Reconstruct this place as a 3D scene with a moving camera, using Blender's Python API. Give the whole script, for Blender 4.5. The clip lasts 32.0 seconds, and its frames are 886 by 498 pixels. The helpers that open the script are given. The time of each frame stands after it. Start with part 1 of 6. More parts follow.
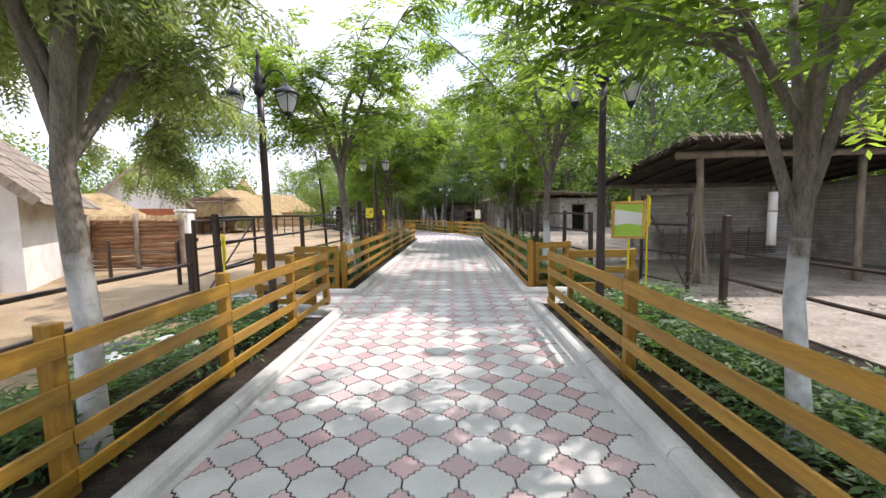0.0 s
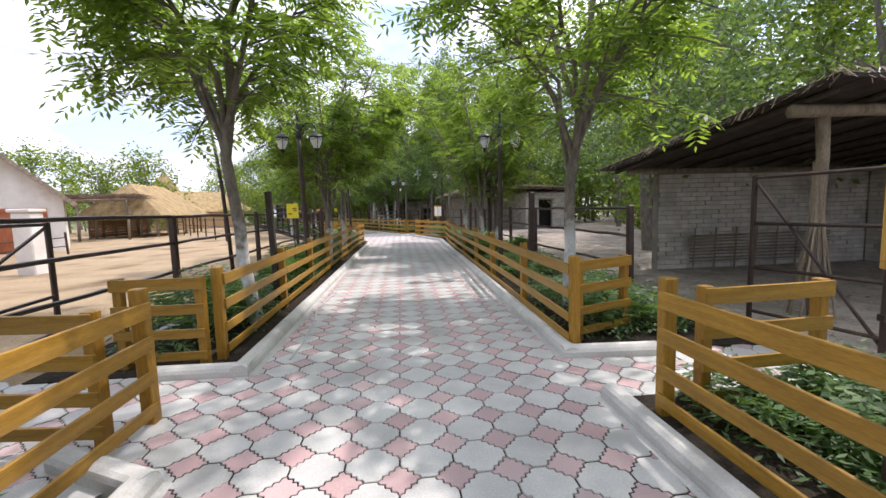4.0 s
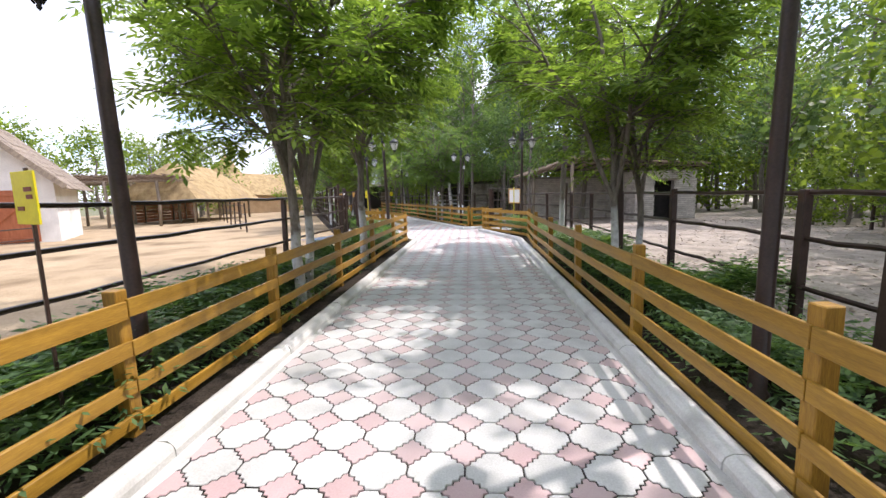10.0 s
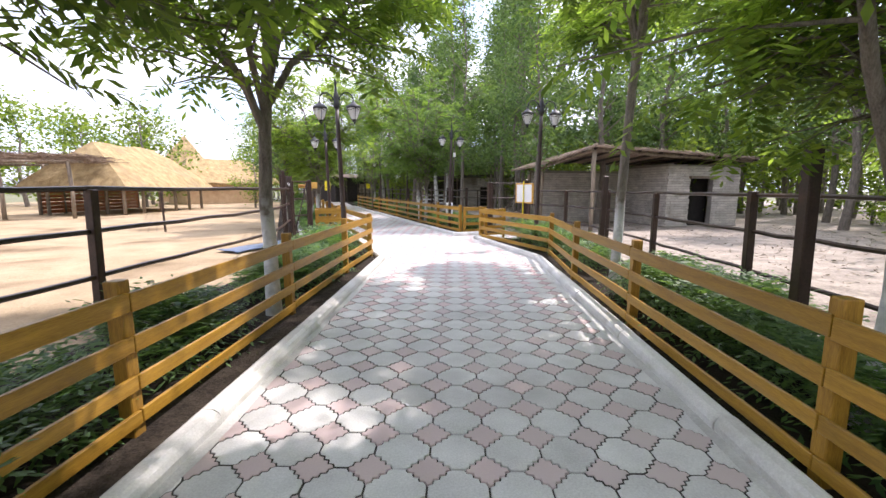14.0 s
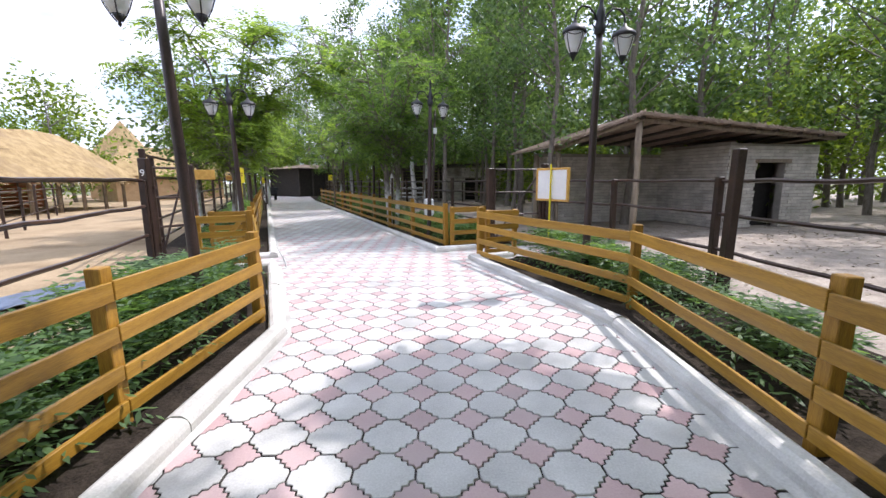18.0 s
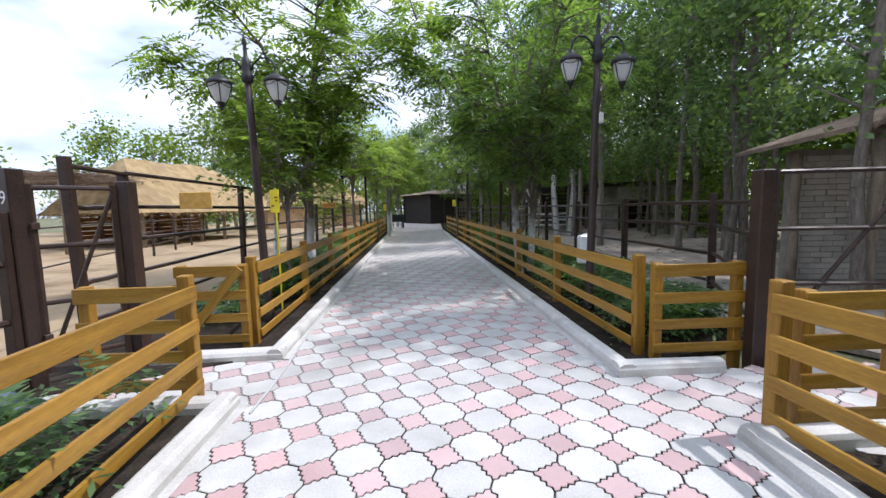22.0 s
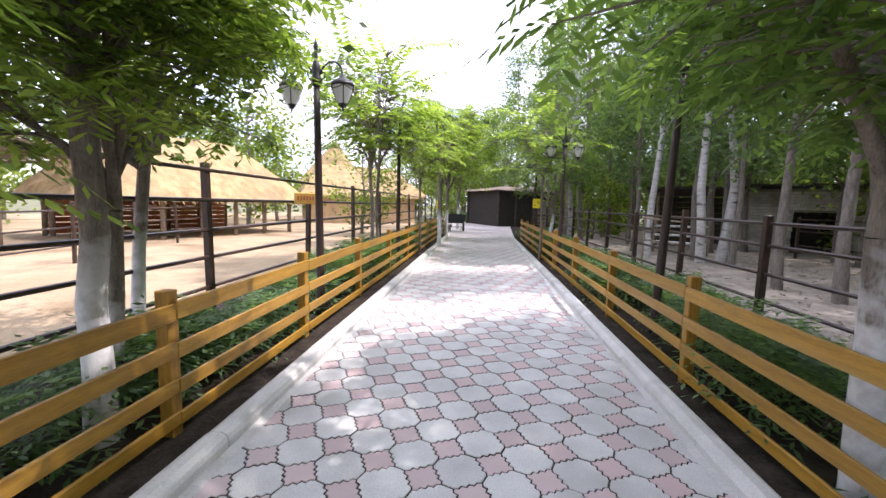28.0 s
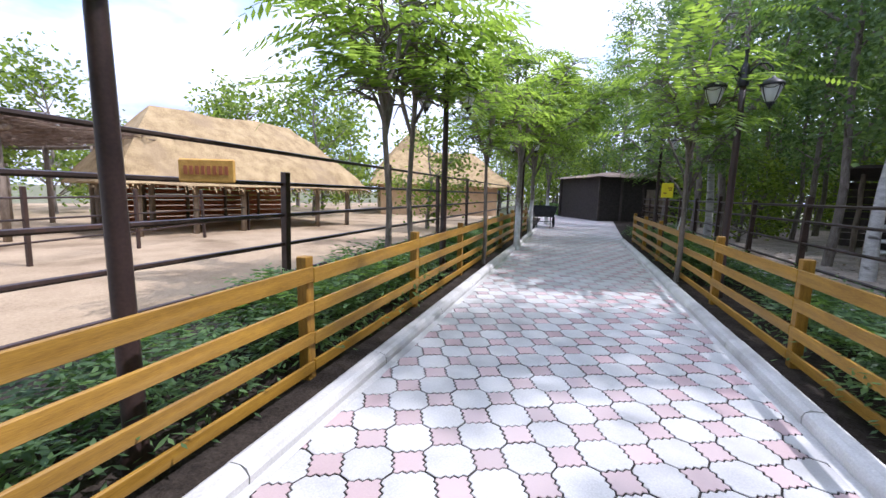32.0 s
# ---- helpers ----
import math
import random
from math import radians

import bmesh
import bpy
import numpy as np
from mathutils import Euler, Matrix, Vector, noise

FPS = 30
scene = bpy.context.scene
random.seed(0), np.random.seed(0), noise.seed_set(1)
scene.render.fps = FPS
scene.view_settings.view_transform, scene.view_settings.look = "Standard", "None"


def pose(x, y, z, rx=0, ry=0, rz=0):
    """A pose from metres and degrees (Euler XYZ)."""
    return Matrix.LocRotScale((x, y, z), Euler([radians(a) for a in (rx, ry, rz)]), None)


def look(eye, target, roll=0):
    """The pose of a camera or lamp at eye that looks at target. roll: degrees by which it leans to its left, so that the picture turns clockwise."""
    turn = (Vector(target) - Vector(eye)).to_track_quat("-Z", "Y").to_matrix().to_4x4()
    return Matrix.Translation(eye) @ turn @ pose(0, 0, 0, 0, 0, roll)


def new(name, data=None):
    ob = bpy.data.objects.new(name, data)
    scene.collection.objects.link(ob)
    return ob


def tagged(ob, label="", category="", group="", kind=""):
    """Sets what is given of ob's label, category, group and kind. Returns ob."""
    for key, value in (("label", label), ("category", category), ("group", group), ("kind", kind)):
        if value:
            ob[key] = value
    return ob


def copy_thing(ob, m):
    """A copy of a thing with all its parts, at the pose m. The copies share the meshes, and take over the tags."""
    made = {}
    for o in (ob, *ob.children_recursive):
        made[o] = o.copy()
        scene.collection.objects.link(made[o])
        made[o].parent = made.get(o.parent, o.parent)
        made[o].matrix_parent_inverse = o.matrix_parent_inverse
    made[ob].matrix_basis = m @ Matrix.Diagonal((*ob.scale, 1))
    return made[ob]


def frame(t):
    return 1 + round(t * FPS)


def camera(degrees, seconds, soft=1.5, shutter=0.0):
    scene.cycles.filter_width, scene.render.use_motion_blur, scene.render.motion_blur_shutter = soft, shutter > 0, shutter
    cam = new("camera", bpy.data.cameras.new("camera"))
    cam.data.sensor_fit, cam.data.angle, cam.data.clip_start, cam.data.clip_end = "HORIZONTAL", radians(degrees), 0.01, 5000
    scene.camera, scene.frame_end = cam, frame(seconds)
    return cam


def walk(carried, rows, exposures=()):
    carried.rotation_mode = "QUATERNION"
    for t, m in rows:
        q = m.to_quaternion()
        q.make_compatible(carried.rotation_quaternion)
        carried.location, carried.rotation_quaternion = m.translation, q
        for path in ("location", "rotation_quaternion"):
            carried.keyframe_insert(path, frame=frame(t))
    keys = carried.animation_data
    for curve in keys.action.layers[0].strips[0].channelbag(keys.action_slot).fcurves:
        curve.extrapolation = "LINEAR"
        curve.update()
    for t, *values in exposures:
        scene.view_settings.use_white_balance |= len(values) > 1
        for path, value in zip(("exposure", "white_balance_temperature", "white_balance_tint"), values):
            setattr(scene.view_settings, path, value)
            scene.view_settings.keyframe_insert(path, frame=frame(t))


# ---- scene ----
cam = camera(94.9, 32.0)
PATH = [
    (0.0, (0.094, 0.220, 1.493), (0.061, 2.211, 1.316), -1.00),
    (0.5, (0.023, 0.648, 1.494), (0.018, 2.642, 1.335), -0.67),
    (1.0, (-0.008, 1.081, 1.474), (-0.033, 3.073, 1.296), -1.50),
    (1.5, (0.003, 1.525, 1.477), (0.021, 3.514, 1.273), -1.11),
    (2.0, (-0.045, 2.010, 1.497), (0.071, 3.996, 1.296), -1.71),
    (2.5, (-0.049, 2.468, 1.481), (0.049, 4.458, 1.302), -2.00),
    (3.0, (-0.169, 2.906, 1.454), (-0.011, 4.889, 1.246), -0.85),
    (3.5, (-0.188, 3.368, 1.478), (-0.010, 5.351, 1.290), -1.03),
    (5.5, (0.149, 5.476, 1.471), (0.423, 7.440, 1.219), -3.01),
    (6.0, (0.145, 5.998, 1.427), (0.278, 7.976, 1.164), -3.31),
    (6.5, (0.130, 6.522, 1.448), (0.174, 8.504, 1.179), -2.08),
    (7.0, (0.097, 7.009, 1.451), (0.197, 8.990, 1.189), -1.05),
    (7.5, (0.119, 7.507, 1.472), (0.215, 9.494, 1.267), -1.73),
    (8.0, (0.117, 8.017, 1.478), (0.226, 10.004, 1.284), -1.04),
    (8.5, (0.141, 8.525, 1.466), (0.171, 10.511, 1.229), -0.98),
    (9.0, (0.217, 9.029, 1.492), (0.191, 11.014, 1.251), -0.66),
    (9.5, (0.173, 9.571, 1.495), (0.183, 11.554, 1.233), 0.08),
    (10.0, (0.169, 10.147, 1.488), (0.038, 12.125, 1.223), -1.40),
    (10.5, (0.018, 10.615, 1.452), (-0.043, 12.594, 1.169), 0.52),
    (11.0, (0.062, 11.027, 1.430), (-0.040, 13.012, 1.204), -1.62),
    (11.5, (0.076, 11.617, 1.500), (-0.010, 13.600, 1.253), -0.42),
    (12.0, (-0.012, 12.194, 1.502), (-0.012, 14.175, 1.232), -0.13),
    (12.5, (-0.000, 12.744, 1.497), (-0.053, 14.726, 1.231), -0.09),
    (13.0, (0.010, 13.261, 1.466), (0.043, 15.240, 1.179), 0.80),
    (13.5, (0.145, 13.818, 1.441), (0.096, 15.801, 1.189), -0.92),
    (14.0, (-0.065, 14.468, 1.494), (-0.118, 16.446, 1.200), 0.15),
    (14.5, (-0.174, 15.045, 1.507), (-0.181, 17.025, 1.224), -0.14),
    (16.5, (-0.062, 17.427, 1.424), (-0.094, 19.402, 1.111), 0.19),
    (17.0, (-0.111, 18.007, 1.442), (-0.177, 19.984, 1.144), -0.01),
    (17.5, (-0.074, 18.590, 1.444), (-0.183, 20.561, 1.123), -0.61),
    (18.0, (-0.085, 19.235, 1.442), (-0.047, 21.207, 1.111), -0.32),
    (18.5, (0.011, 19.836, 1.455), (-0.015, 21.814, 1.157), -1.40),
    (19.0, (0.050, 20.410, 1.485), (-0.079, 22.392, 1.246), -1.62),
    (19.5, (-0.012, 20.996, 1.503), (-0.322, 22.965, 1.342), -1.95),
    (20.0, (-0.043, 21.567, 1.508), (-0.467, 23.515, 1.344), -1.49),
    (20.5, (-0.179, 22.178, 1.483), (-0.675, 24.107, 1.299), -0.78),
    (21.0, (-0.233, 22.774, 1.453), (-0.783, 24.688, 1.269), -0.68),
    (21.5, (-0.331, 23.358, 1.420), (-0.918, 25.261, 1.229), -0.99),
    (22.0, (-0.426, 23.854, 1.436), (-1.044, 25.746, 1.234), -1.28),
    (22.5, (-0.519, 24.324, 1.452), (-1.187, 26.197, 1.237), -1.21),
    (23.0, (-0.734, 24.885, 1.464), (-1.431, 26.749, 1.266), -0.93),
    (23.5, (-0.878, 25.448, 1.467), (-1.628, 27.293, 1.281), -0.28),
    (24.0, (-1.128, 26.002, 1.448), (-1.868, 27.846, 1.224), 0.69),
    (24.5, (-1.285, 26.435, 1.456), (-2.043, 28.273, 1.238), 0.37),
    (25.0, (-1.465, 26.905, 1.503), (-2.256, 28.733, 1.318), 1.39),
    (25.5, (-1.740, 27.452, 1.528), (-2.531, 29.280, 1.350), 1.77),
    (26.0, (-1.943, 27.979, 1.607), (-2.758, 29.795, 1.416), 1.72),
    (26.5, (-2.284, 28.451, 1.596), (-3.103, 30.266, 1.406), 1.82),
    (28.5, (-2.772, 30.239, 1.532), (-3.701, 31.994, 1.297), 1.45),
    (29.0, (-3.061, 30.709, 1.500), (-3.972, 32.470, 1.240), 2.16),
    (29.5, (-3.237, 31.154, 1.473), (-4.215, 32.880, 1.220), 1.52),
    (30.0, (-3.392, 31.610, 1.465), (-4.380, 33.328, 1.198), 2.01),
    (30.5, (-3.596, 32.056, 1.488), (-4.552, 33.795, 1.238), 1.81),
    (31.0, (-3.693, 32.508, 1.498), (-4.677, 34.232, 1.258), 1.42),
    (31.5, (-3.908, 32.922, 1.482), (-4.972, 34.595, 1.219), 1.55),
    (32.0, (-4.139, 33.360, 1.470), (-5.408, 34.882, 1.197), 1.52),
]
walk(cam, [(t, look(eye, target, roll)) for t, eye, target, roll in PATH],
     [(0, 1.25, 6250, 19), (3, 1.05, 6250, 20), (6, 1.37, 6200, 22), (7, 1.52, 6250, 23), (9, 1.32, 6150, 21), (12, 1.57, 6150, 22), (13, 1.67, 6150, 23), (14, 1.62, 6200, 23), (17, 1.44, 6000, 22), (18, 1.24, 5950, 20), (19, 1.09, 5950, 19), (21, 0.86, 5800, 17), (23, 1.01, 5850, 17), (25, 1.46, 6150, 20), (26.5, 1.76, 6150, 23),
      (28.5, 1.72, 6050, 27), (30, 1.52, 5800, 26), (32, 1.25, 5500, 24)])

# ---- light ----
SUN_EL, SUN_AZ = 58.0, 64.0   # azimuth in degrees, clockwise from +y
world = bpy.data.worlds.new("sky_world")
scene.world = world
world.use_nodes = True
wn = world.node_tree
wn.nodes.clear()
w_out = wn.nodes.new("ShaderNodeOutputWorld")
w_bg = wn.nodes.new("ShaderNodeBackground")
w_sky = wn.nodes.new("ShaderNodeTexSky")
w_sky.sky_type = "NISHITA"
w_sky.sun_disc = False
w_sky.sun_elevation, w_sky.sun_rotation = radians(SUN_EL), radians(SUN_AZ)
w_co = wn.nodes.new("ShaderNodeTexCoord")
w_map = wn.nodes.new("ShaderNodeMapping")
w_map.inputs["Scale"].default_value = (1.6, 1.6, 4.0)
w_no = wn.nodes.new("ShaderNodeTexNoise")
w_no.inputs["Scale"].default_value, w_no.inputs["Detail"].default_value = 1.7, 7.0
w_ramp = wn.nodes.new("ShaderNodeValToRGB")
w_ramp.color_ramp.elements[0].position, w_ramp.color_ramp.elements[1].position = 0.30, 0.52
w_mix = wn.nodes.new("ShaderNodeMixRGB")
w_no2 = wn.nodes.new("ShaderNodeTexNoise")
w_no2.inputs["Scale"].default_value, w_no2.inputs["Detail"].default_value = 2.6, 6.0
w_ramp2 = wn.nodes.new("ShaderNodeValToRGB")   # thin grey to bright cloud
w_ramp2.color_ramp.elements[0].position, w_ramp2.color_ramp.elements[1].position = 0.36, 0.66
w_ramp2.color_ramp.elements[0].color, w_ramp2.color_ramp.elements[1].color = (3.1, 3.4, 3.95, 1), (7.0, 7.15, 7.4, 1)
wn.links.new(w_map.outputs[0], w_no2.inputs["Vector"])
wn.links.new(w_no2.outputs["Fac"], w_ramp2.inputs[0])
w_dir = wn.nodes.new("ShaderNodeVectorMath")   # the cloud glows towards the sun
w_dir.operation = "DOT_PRODUCT"
w_dir.inputs[1].default_value = (math.sin(radians(SUN_AZ)) * math.cos(radians(SUN_EL)), math.cos(radians(SUN_AZ)) * math.cos(radians(SUN_EL)), math.sin(radians(SUN_EL)))
wn.links.new(w_co.outputs["Generated"], w_dir.inputs[0])
w_mr = wn.nodes.new("ShaderNodeMapRange")
w_mr.inputs["From Min"].default_value, w_mr.inputs["From Max"].default_value = -0.5, 1.0
w_mr.inputs["To Min"].default_value, w_mr.inputs["To Max"].default_value = 0.74, 1.15
wn.links.new(w_dir.outputs["Value"], w_mr.inputs["Value"])
w_mul = wn.nodes.new("ShaderNodeVectorMath")
w_mul.operation = "SCALE"
wn.links.new(w_ramp2.outputs[0], w_mul.inputs[0])
wn.links.new(w_mr.outputs[0], w_mul.inputs["Scale"])
wn.links.new(w_mul.outputs[0], w_mix.inputs[2])
w_bg.inputs["Strength"].default_value = 0.15
wn.links.new(w_co.outputs["Generated"], w_map.inputs["Vector"])
wn.links.new(w_map.outputs[0], w_no.inputs["Vector"])
wn.links.new(w_no.outputs["Fac"], w_ramp.inputs[0])
wn.links.new(w_ramp.outputs[0], w_mix.inputs[0])
wn.links.new(w_sky.outputs[0], w_mix.inputs[1])
wn.links.new(w_mix.outputs[0], w_bg.inputs[0])
wn.links.new(w_bg.outputs[0], w_out.inputs[0])

sun_data = bpy.data.lights.new("sun", "SUN")
sun_data.energy, sun_data.angle, sun_data.color = 2.1, radians(0.9), (1.0, 0.93, 0.82)
sun = new("sun", sun_data)
_a, _e = radians(SUN_AZ), radians(SUN_EL)
sun.matrix_world = look((40 * math.sin(_a) * math.cos(_e), 40 * math.cos(_a) * math.cos(_e), 40 * math.sin(_e)), (0, 0, 0))

# ---- materials ----
def material(name, rough=0.7, metal=0.0, spec=0.5):
    m = bpy.data.materials.new(name)
    m.use_nodes = True
    b = m.node_tree.nodes["Principled BSDF"]
    b.inputs["Roughness"].default_value, b.inputs["Metallic"].default_value = rough, metal
    b.inputs["Specular IOR Level"].default_value = spec
    return m, m.node_tree, b


def surface(name, dark, light, scale=6.0, fine=60.0, rough=0.75, bump=0.3, dist=0.01, stretch=(1, 1, 1), metal=0.0, spec=0.4,
            vary=0.0, space="Object", stain=None, stain_scale=1.2, stain_at=(0.55, 0.75)):
    """Two scales of noise between two colours, a bump from the finer one, stains of a third colour, and a change from object to object."""
    m, nt, b = material(name, rough, metal, spec)
    N, L = nt.nodes, nt.links
    co = N.new("ShaderNodeTexCoord")
    mp = N.new("ShaderNodeMapping")
    mp.inputs["Scale"].default_value = stretch
    if space == "World":
        geo = N.new("ShaderNodeNewGeometry")
        L.new(geo.outputs["Position"], mp.inputs["Vector"])
    else:
        L.new(co.outputs["Object"], mp.inputs["Vector"])
    n1, n2 = N.new("ShaderNodeTexNoise"), N.new("ShaderNodeTexNoise")
    n1.inputs["Scale"].default_value, n1.inputs["Detail"].default_value = scale, 5
    n2.inputs["Scale"].default_value, n2.inputs["Detail"].default_value = fine, 4
    L.new(mp.outputs[0], n1.inputs["Vector"])
    L.new(mp.outputs[0], n2.inputs["Vector"])
    add = N.new("ShaderNodeMath")
    add.operation = "MULTIPLY_ADD"
    add.inputs[1].default_value = 0.45
    L.new(n2.outputs["Fac"], add.inputs[0])
    half = N.new("ShaderNodeMath")
    half.operation = "MULTIPLY"
    half.inputs[1].default_value = 0.55
    L.new(n1.outputs["Fac"], half.inputs[0])
    L.new(half.outputs[0], add.inputs[2])
    ramp = N.new("ShaderNodeValToRGB")
    e = ramp.color_ramp.elements
    e[0].position, e[1].position = 0.34, 0.66
    e[0].color, e[1].color = (*dark, 1), (*light, 1)
    L.new(add.outputs[0], ramp.inputs[0])
    col = ramp.outputs[0]
    if stain:
        n3 = N.new("ShaderNodeTexNoise")
        n3.inputs["Scale"].default_value, n3.inputs["Detail"].default_value = stain_scale, 6
        L.new(mp.outputs[0], n3.inputs["Vector"])
        r3 = N.new("ShaderNodeValToRGB")
        r3.color_ramp.elements[0].position, r3.color_ramp.elements[1].position = stain_at
        L.new(n3.outputs["Fac"], r3.inputs[0])
        mx = N.new("ShaderNodeMixRGB")
        mx.inputs[2].default_value = (*stain, 1)
        L.new(r3.outputs[0], mx.inputs[0])
        L.new(col, mx.inputs[1])
        col = mx.outputs[0]
    if vary:
        oi = N.new("ShaderNodeObjectInfo")
        ml = N.new("ShaderNodeMapRange")
        ml.inputs["To Min"].default_value, ml.inputs["To Max"].default_value = 1 - vary, 1 + vary
        L.new(oi.outputs["Random"], ml.inputs["Value"])
        hs = N.new("ShaderNodeHueSaturation")
        L.new(ml.outputs[0], hs.inputs["Value"])
        L.new(col, hs.inputs["Color"])
        col = hs.outputs[0]
    L.new(col, b.inputs["Base Color"])
    if bump:
        bp = N.new("ShaderNodeBump")
        bp.inputs["Strength"].default_value, bp.inputs["Distance"].default_value = bump, dist
        L.new(add.outputs[0], bp.inputs["Height"])
        L.new(bp.outputs[0], b.inputs["Normal"])
    return m


def island_vary(m, amount):
    """Lightens and darkens each loose piece of a mesh."""
    nt = m.node_tree
    b = nt.nodes["Principled BSDF"]
    src = b.inputs["Base Color"].links[0].from_socket
    geo = nt.nodes.new("ShaderNodeNewGeometry")
    mr = nt.nodes.new("ShaderNodeMapRange")
    mr.inputs["To Min"].default_value, mr.inputs["To Max"].default_value = 1 - amount, 1 + amount
    hs = nt.nodes.new("ShaderNodeHueSaturation")
    nt.links.new(geo.outputs["Random Per Island"], mr.inputs["Value"])
    nt.links.new(mr.outputs[0], hs.inputs["Value"])
    nt.links.new(src, hs.inputs["Color"])
    nt.links.new(hs.outputs[0], b.inputs["Base Color"])
    return m


def leaf_material(name, dark, light, glow=0.45, rough=0.5):
    """Leaves that let light through, each a little different."""
    m, nt, b = material(name, rough, 0, 0.35)
    N, L = nt.nodes, nt.links
    geo = N.new("ShaderNodeNewGeometry")
    no = N.new("ShaderNodeTexNoise")
    no.inputs["Scale"].default_value = 0.9
    L.new(geo.outputs["Position"], no.inputs["Vector"])
    ad = N.new("ShaderNodeMath")
    ad.operation = "MULTIPLY_ADD"
    ad.inputs[1].default_value, ad.inputs[2].default_value = 0.55, -0.05
    L.new(geo.outputs["Random Per Island"], ad.inputs[0])
    a2 = N.new("ShaderNodeMath")
    L.new(ad.outputs[0], a2.inputs[0])
    mul = N.new("ShaderNodeMath")
    mul.operation = "MULTIPLY"
    mul.inputs[1].default_value = 0.6
    L.new(no.outputs["Fac"], mul.inputs[0])
    L.new(mul.outputs[0], a2.inputs[1])
    ramp = N.new("ShaderNodeValToRGB")
    e = ramp.color_ramp.elements
    e[0].position, e[1].position = 0.2, 0.85
    e[0].color, e[1].color = (*dark, 1), (*light, 1)
    L.new(a2.outputs[0], ramp.inputs[0])
    L.new(ramp.outputs[0], b.inputs["Base Color"])
    tr = N.new("ShaderNodeBsdfTranslucent")
    warm = N.new("ShaderNodeMixRGB")
    warm.blend_type = "MULTIPLY"
    warm.inputs[0].default_value = 1.0
    warm.inputs[2].default_value = (2.1, 2.05, 0.85, 1)
    L.new(ramp.outputs[0], warm.inputs[1])
    L.new(warm.outputs[0], tr.inputs["Color"])
    mix = N.new("ShaderNodeMixShader")
    mix.inputs[0].default_value = glow
    L.new(b.outputs[0], mix.inputs[1])
    L.new(tr.outputs[0], mix.inputs[2])
    L.new(mix.outputs[0], N["Material Output"].inputs["Surface"])
    return m


M_TILE = island_vary(surface("grey_paving", (0.40, 0.40, 0.385), (0.60, 0.60, 0.58), 3, 90, 0.55, 0.25, 0.003, space="World", vary=0.07,
                             stain=(0.33, 0.325, 0.31), stain_scale=0.9), 0.07)
M_PINK = island_vary(surface("pink_paving", (0.42, 0.275, 0.275), (0.55, 0.39, 0.385), 3, 90, 0.55, 0.25, 0.003, space="World", vary=0.13,
                             stain=(0.42, 0.35, 0.345), stain_scale=0.5, stain_at=(0.42, 0.68)), 0.13)


def worn(m, stops, grey):
    """Dust and wear along a stretch of the walk: stops of (y, amount), towards a dull colour."""
    N, L = m.node_tree.nodes, m.node_tree.links
    b = next(n for n in N if n.type == "BSDF_PRINCIPLED")
    col = b.inputs["Base Color"].links[0].from_socket
    geo, xyz, no, mr = (N.new("ShaderNode" + k) for k in ("NewGeometry", "SeparateXYZ", "TexNoise", "MapRange"))
    no.inputs["Scale"].default_value = 0.7
    mr.inputs["From Min"].default_value, mr.inputs["From Max"].default_value = -6.0, 60.0
    L.new(geo.outputs["Position"], xyz.inputs[0])
    L.new(geo.outputs["Position"], no.inputs["Vector"])
    ad = N.new("ShaderNodeMath")
    ad.operation = "MULTIPLY_ADD"
    ad.inputs[1].default_value = 4.0
    L.new(no.outputs["Fac"], ad.inputs[0])
    L.new(xyz.outputs["Y"], ad.inputs[2])
    L.new(ad.outputs[0], mr.inputs["Value"])
    ramp = N.new("ShaderNodeValToRGB")
    e = ramp.color_ramp.elements
    while len(e) < len(stops):
        e.new(0.5)
    for k, (y, f) in enumerate(stops):
        e[k].position, e[k].color = (y + 8.0) / 66.0, (f, f, f, 1)
    L.new(mr.outputs[0], ramp.inputs[0])
    mx = N.new("ShaderNodeMixRGB")
    mx.inputs[2].default_value = (*grey, 1)
    L.new(ramp.outputs[0], mx.inputs[0])
    L.new(col, mx.inputs[1])
    L.new(mx.outputs[0], b.inputs["Base Color"])


worn(M_PINK, ((12.0, 0.0), (14.5, 0.6), (19.0, 0.6), (21.5, 0.0), (29.0, 0.0), (31.5, 0.35), (36.0, 0.35), (38.0, 0.0)), (0.45, 0.40, 0.38))
M_JOINT = surface("joint_sand", (0.028, 0.025, 0.022), (0.085, 0.078, 0.07), 8, 120, 0.95, 0.4, 0.004, space="World")
M_CEMENT = surface("cement_edge", (0.40, 0.395, 0.375), (0.58, 0.575, 0.55), 2.5, 70, 0.85, 0.4, 0.006, space="World", stain=(0.30, 0.29, 0.27), stain_scale=1.6)
M_KERB = surface("kerb_concrete", (0.46, 0.455, 0.43), (0.66, 0.655, 0.625), 3, 80, 0.8, 0.35, 0.004, space="World", vary=0.06, stain=(0.36, 0.35, 0.32), stain_scale=2.2)
M_WOOD = surface("ochre_stained_wood", (0.22, 0.112, 0.012), (0.43, 0.240, 0.028), 5, 40, 0.45, 0.35, 0.004, stretch=(0.5, 6, 6), vary=0.14,
                 stain=(0.30, 0.19, 0.07), stain_scale=1.4, stain_at=(0.55, 0.8))
M_WOOD_END = surface("ochre_stained_post", (0.21, 0.104, 0.012), (0.41, 0.222, 0.026), 5, 40, 0.5, 0.35, 0.004, stretch=(6, 6, 0.6), vary=0.14,
                     stain=(0.22, 0.13, 0.04), stain_scale=1.2)
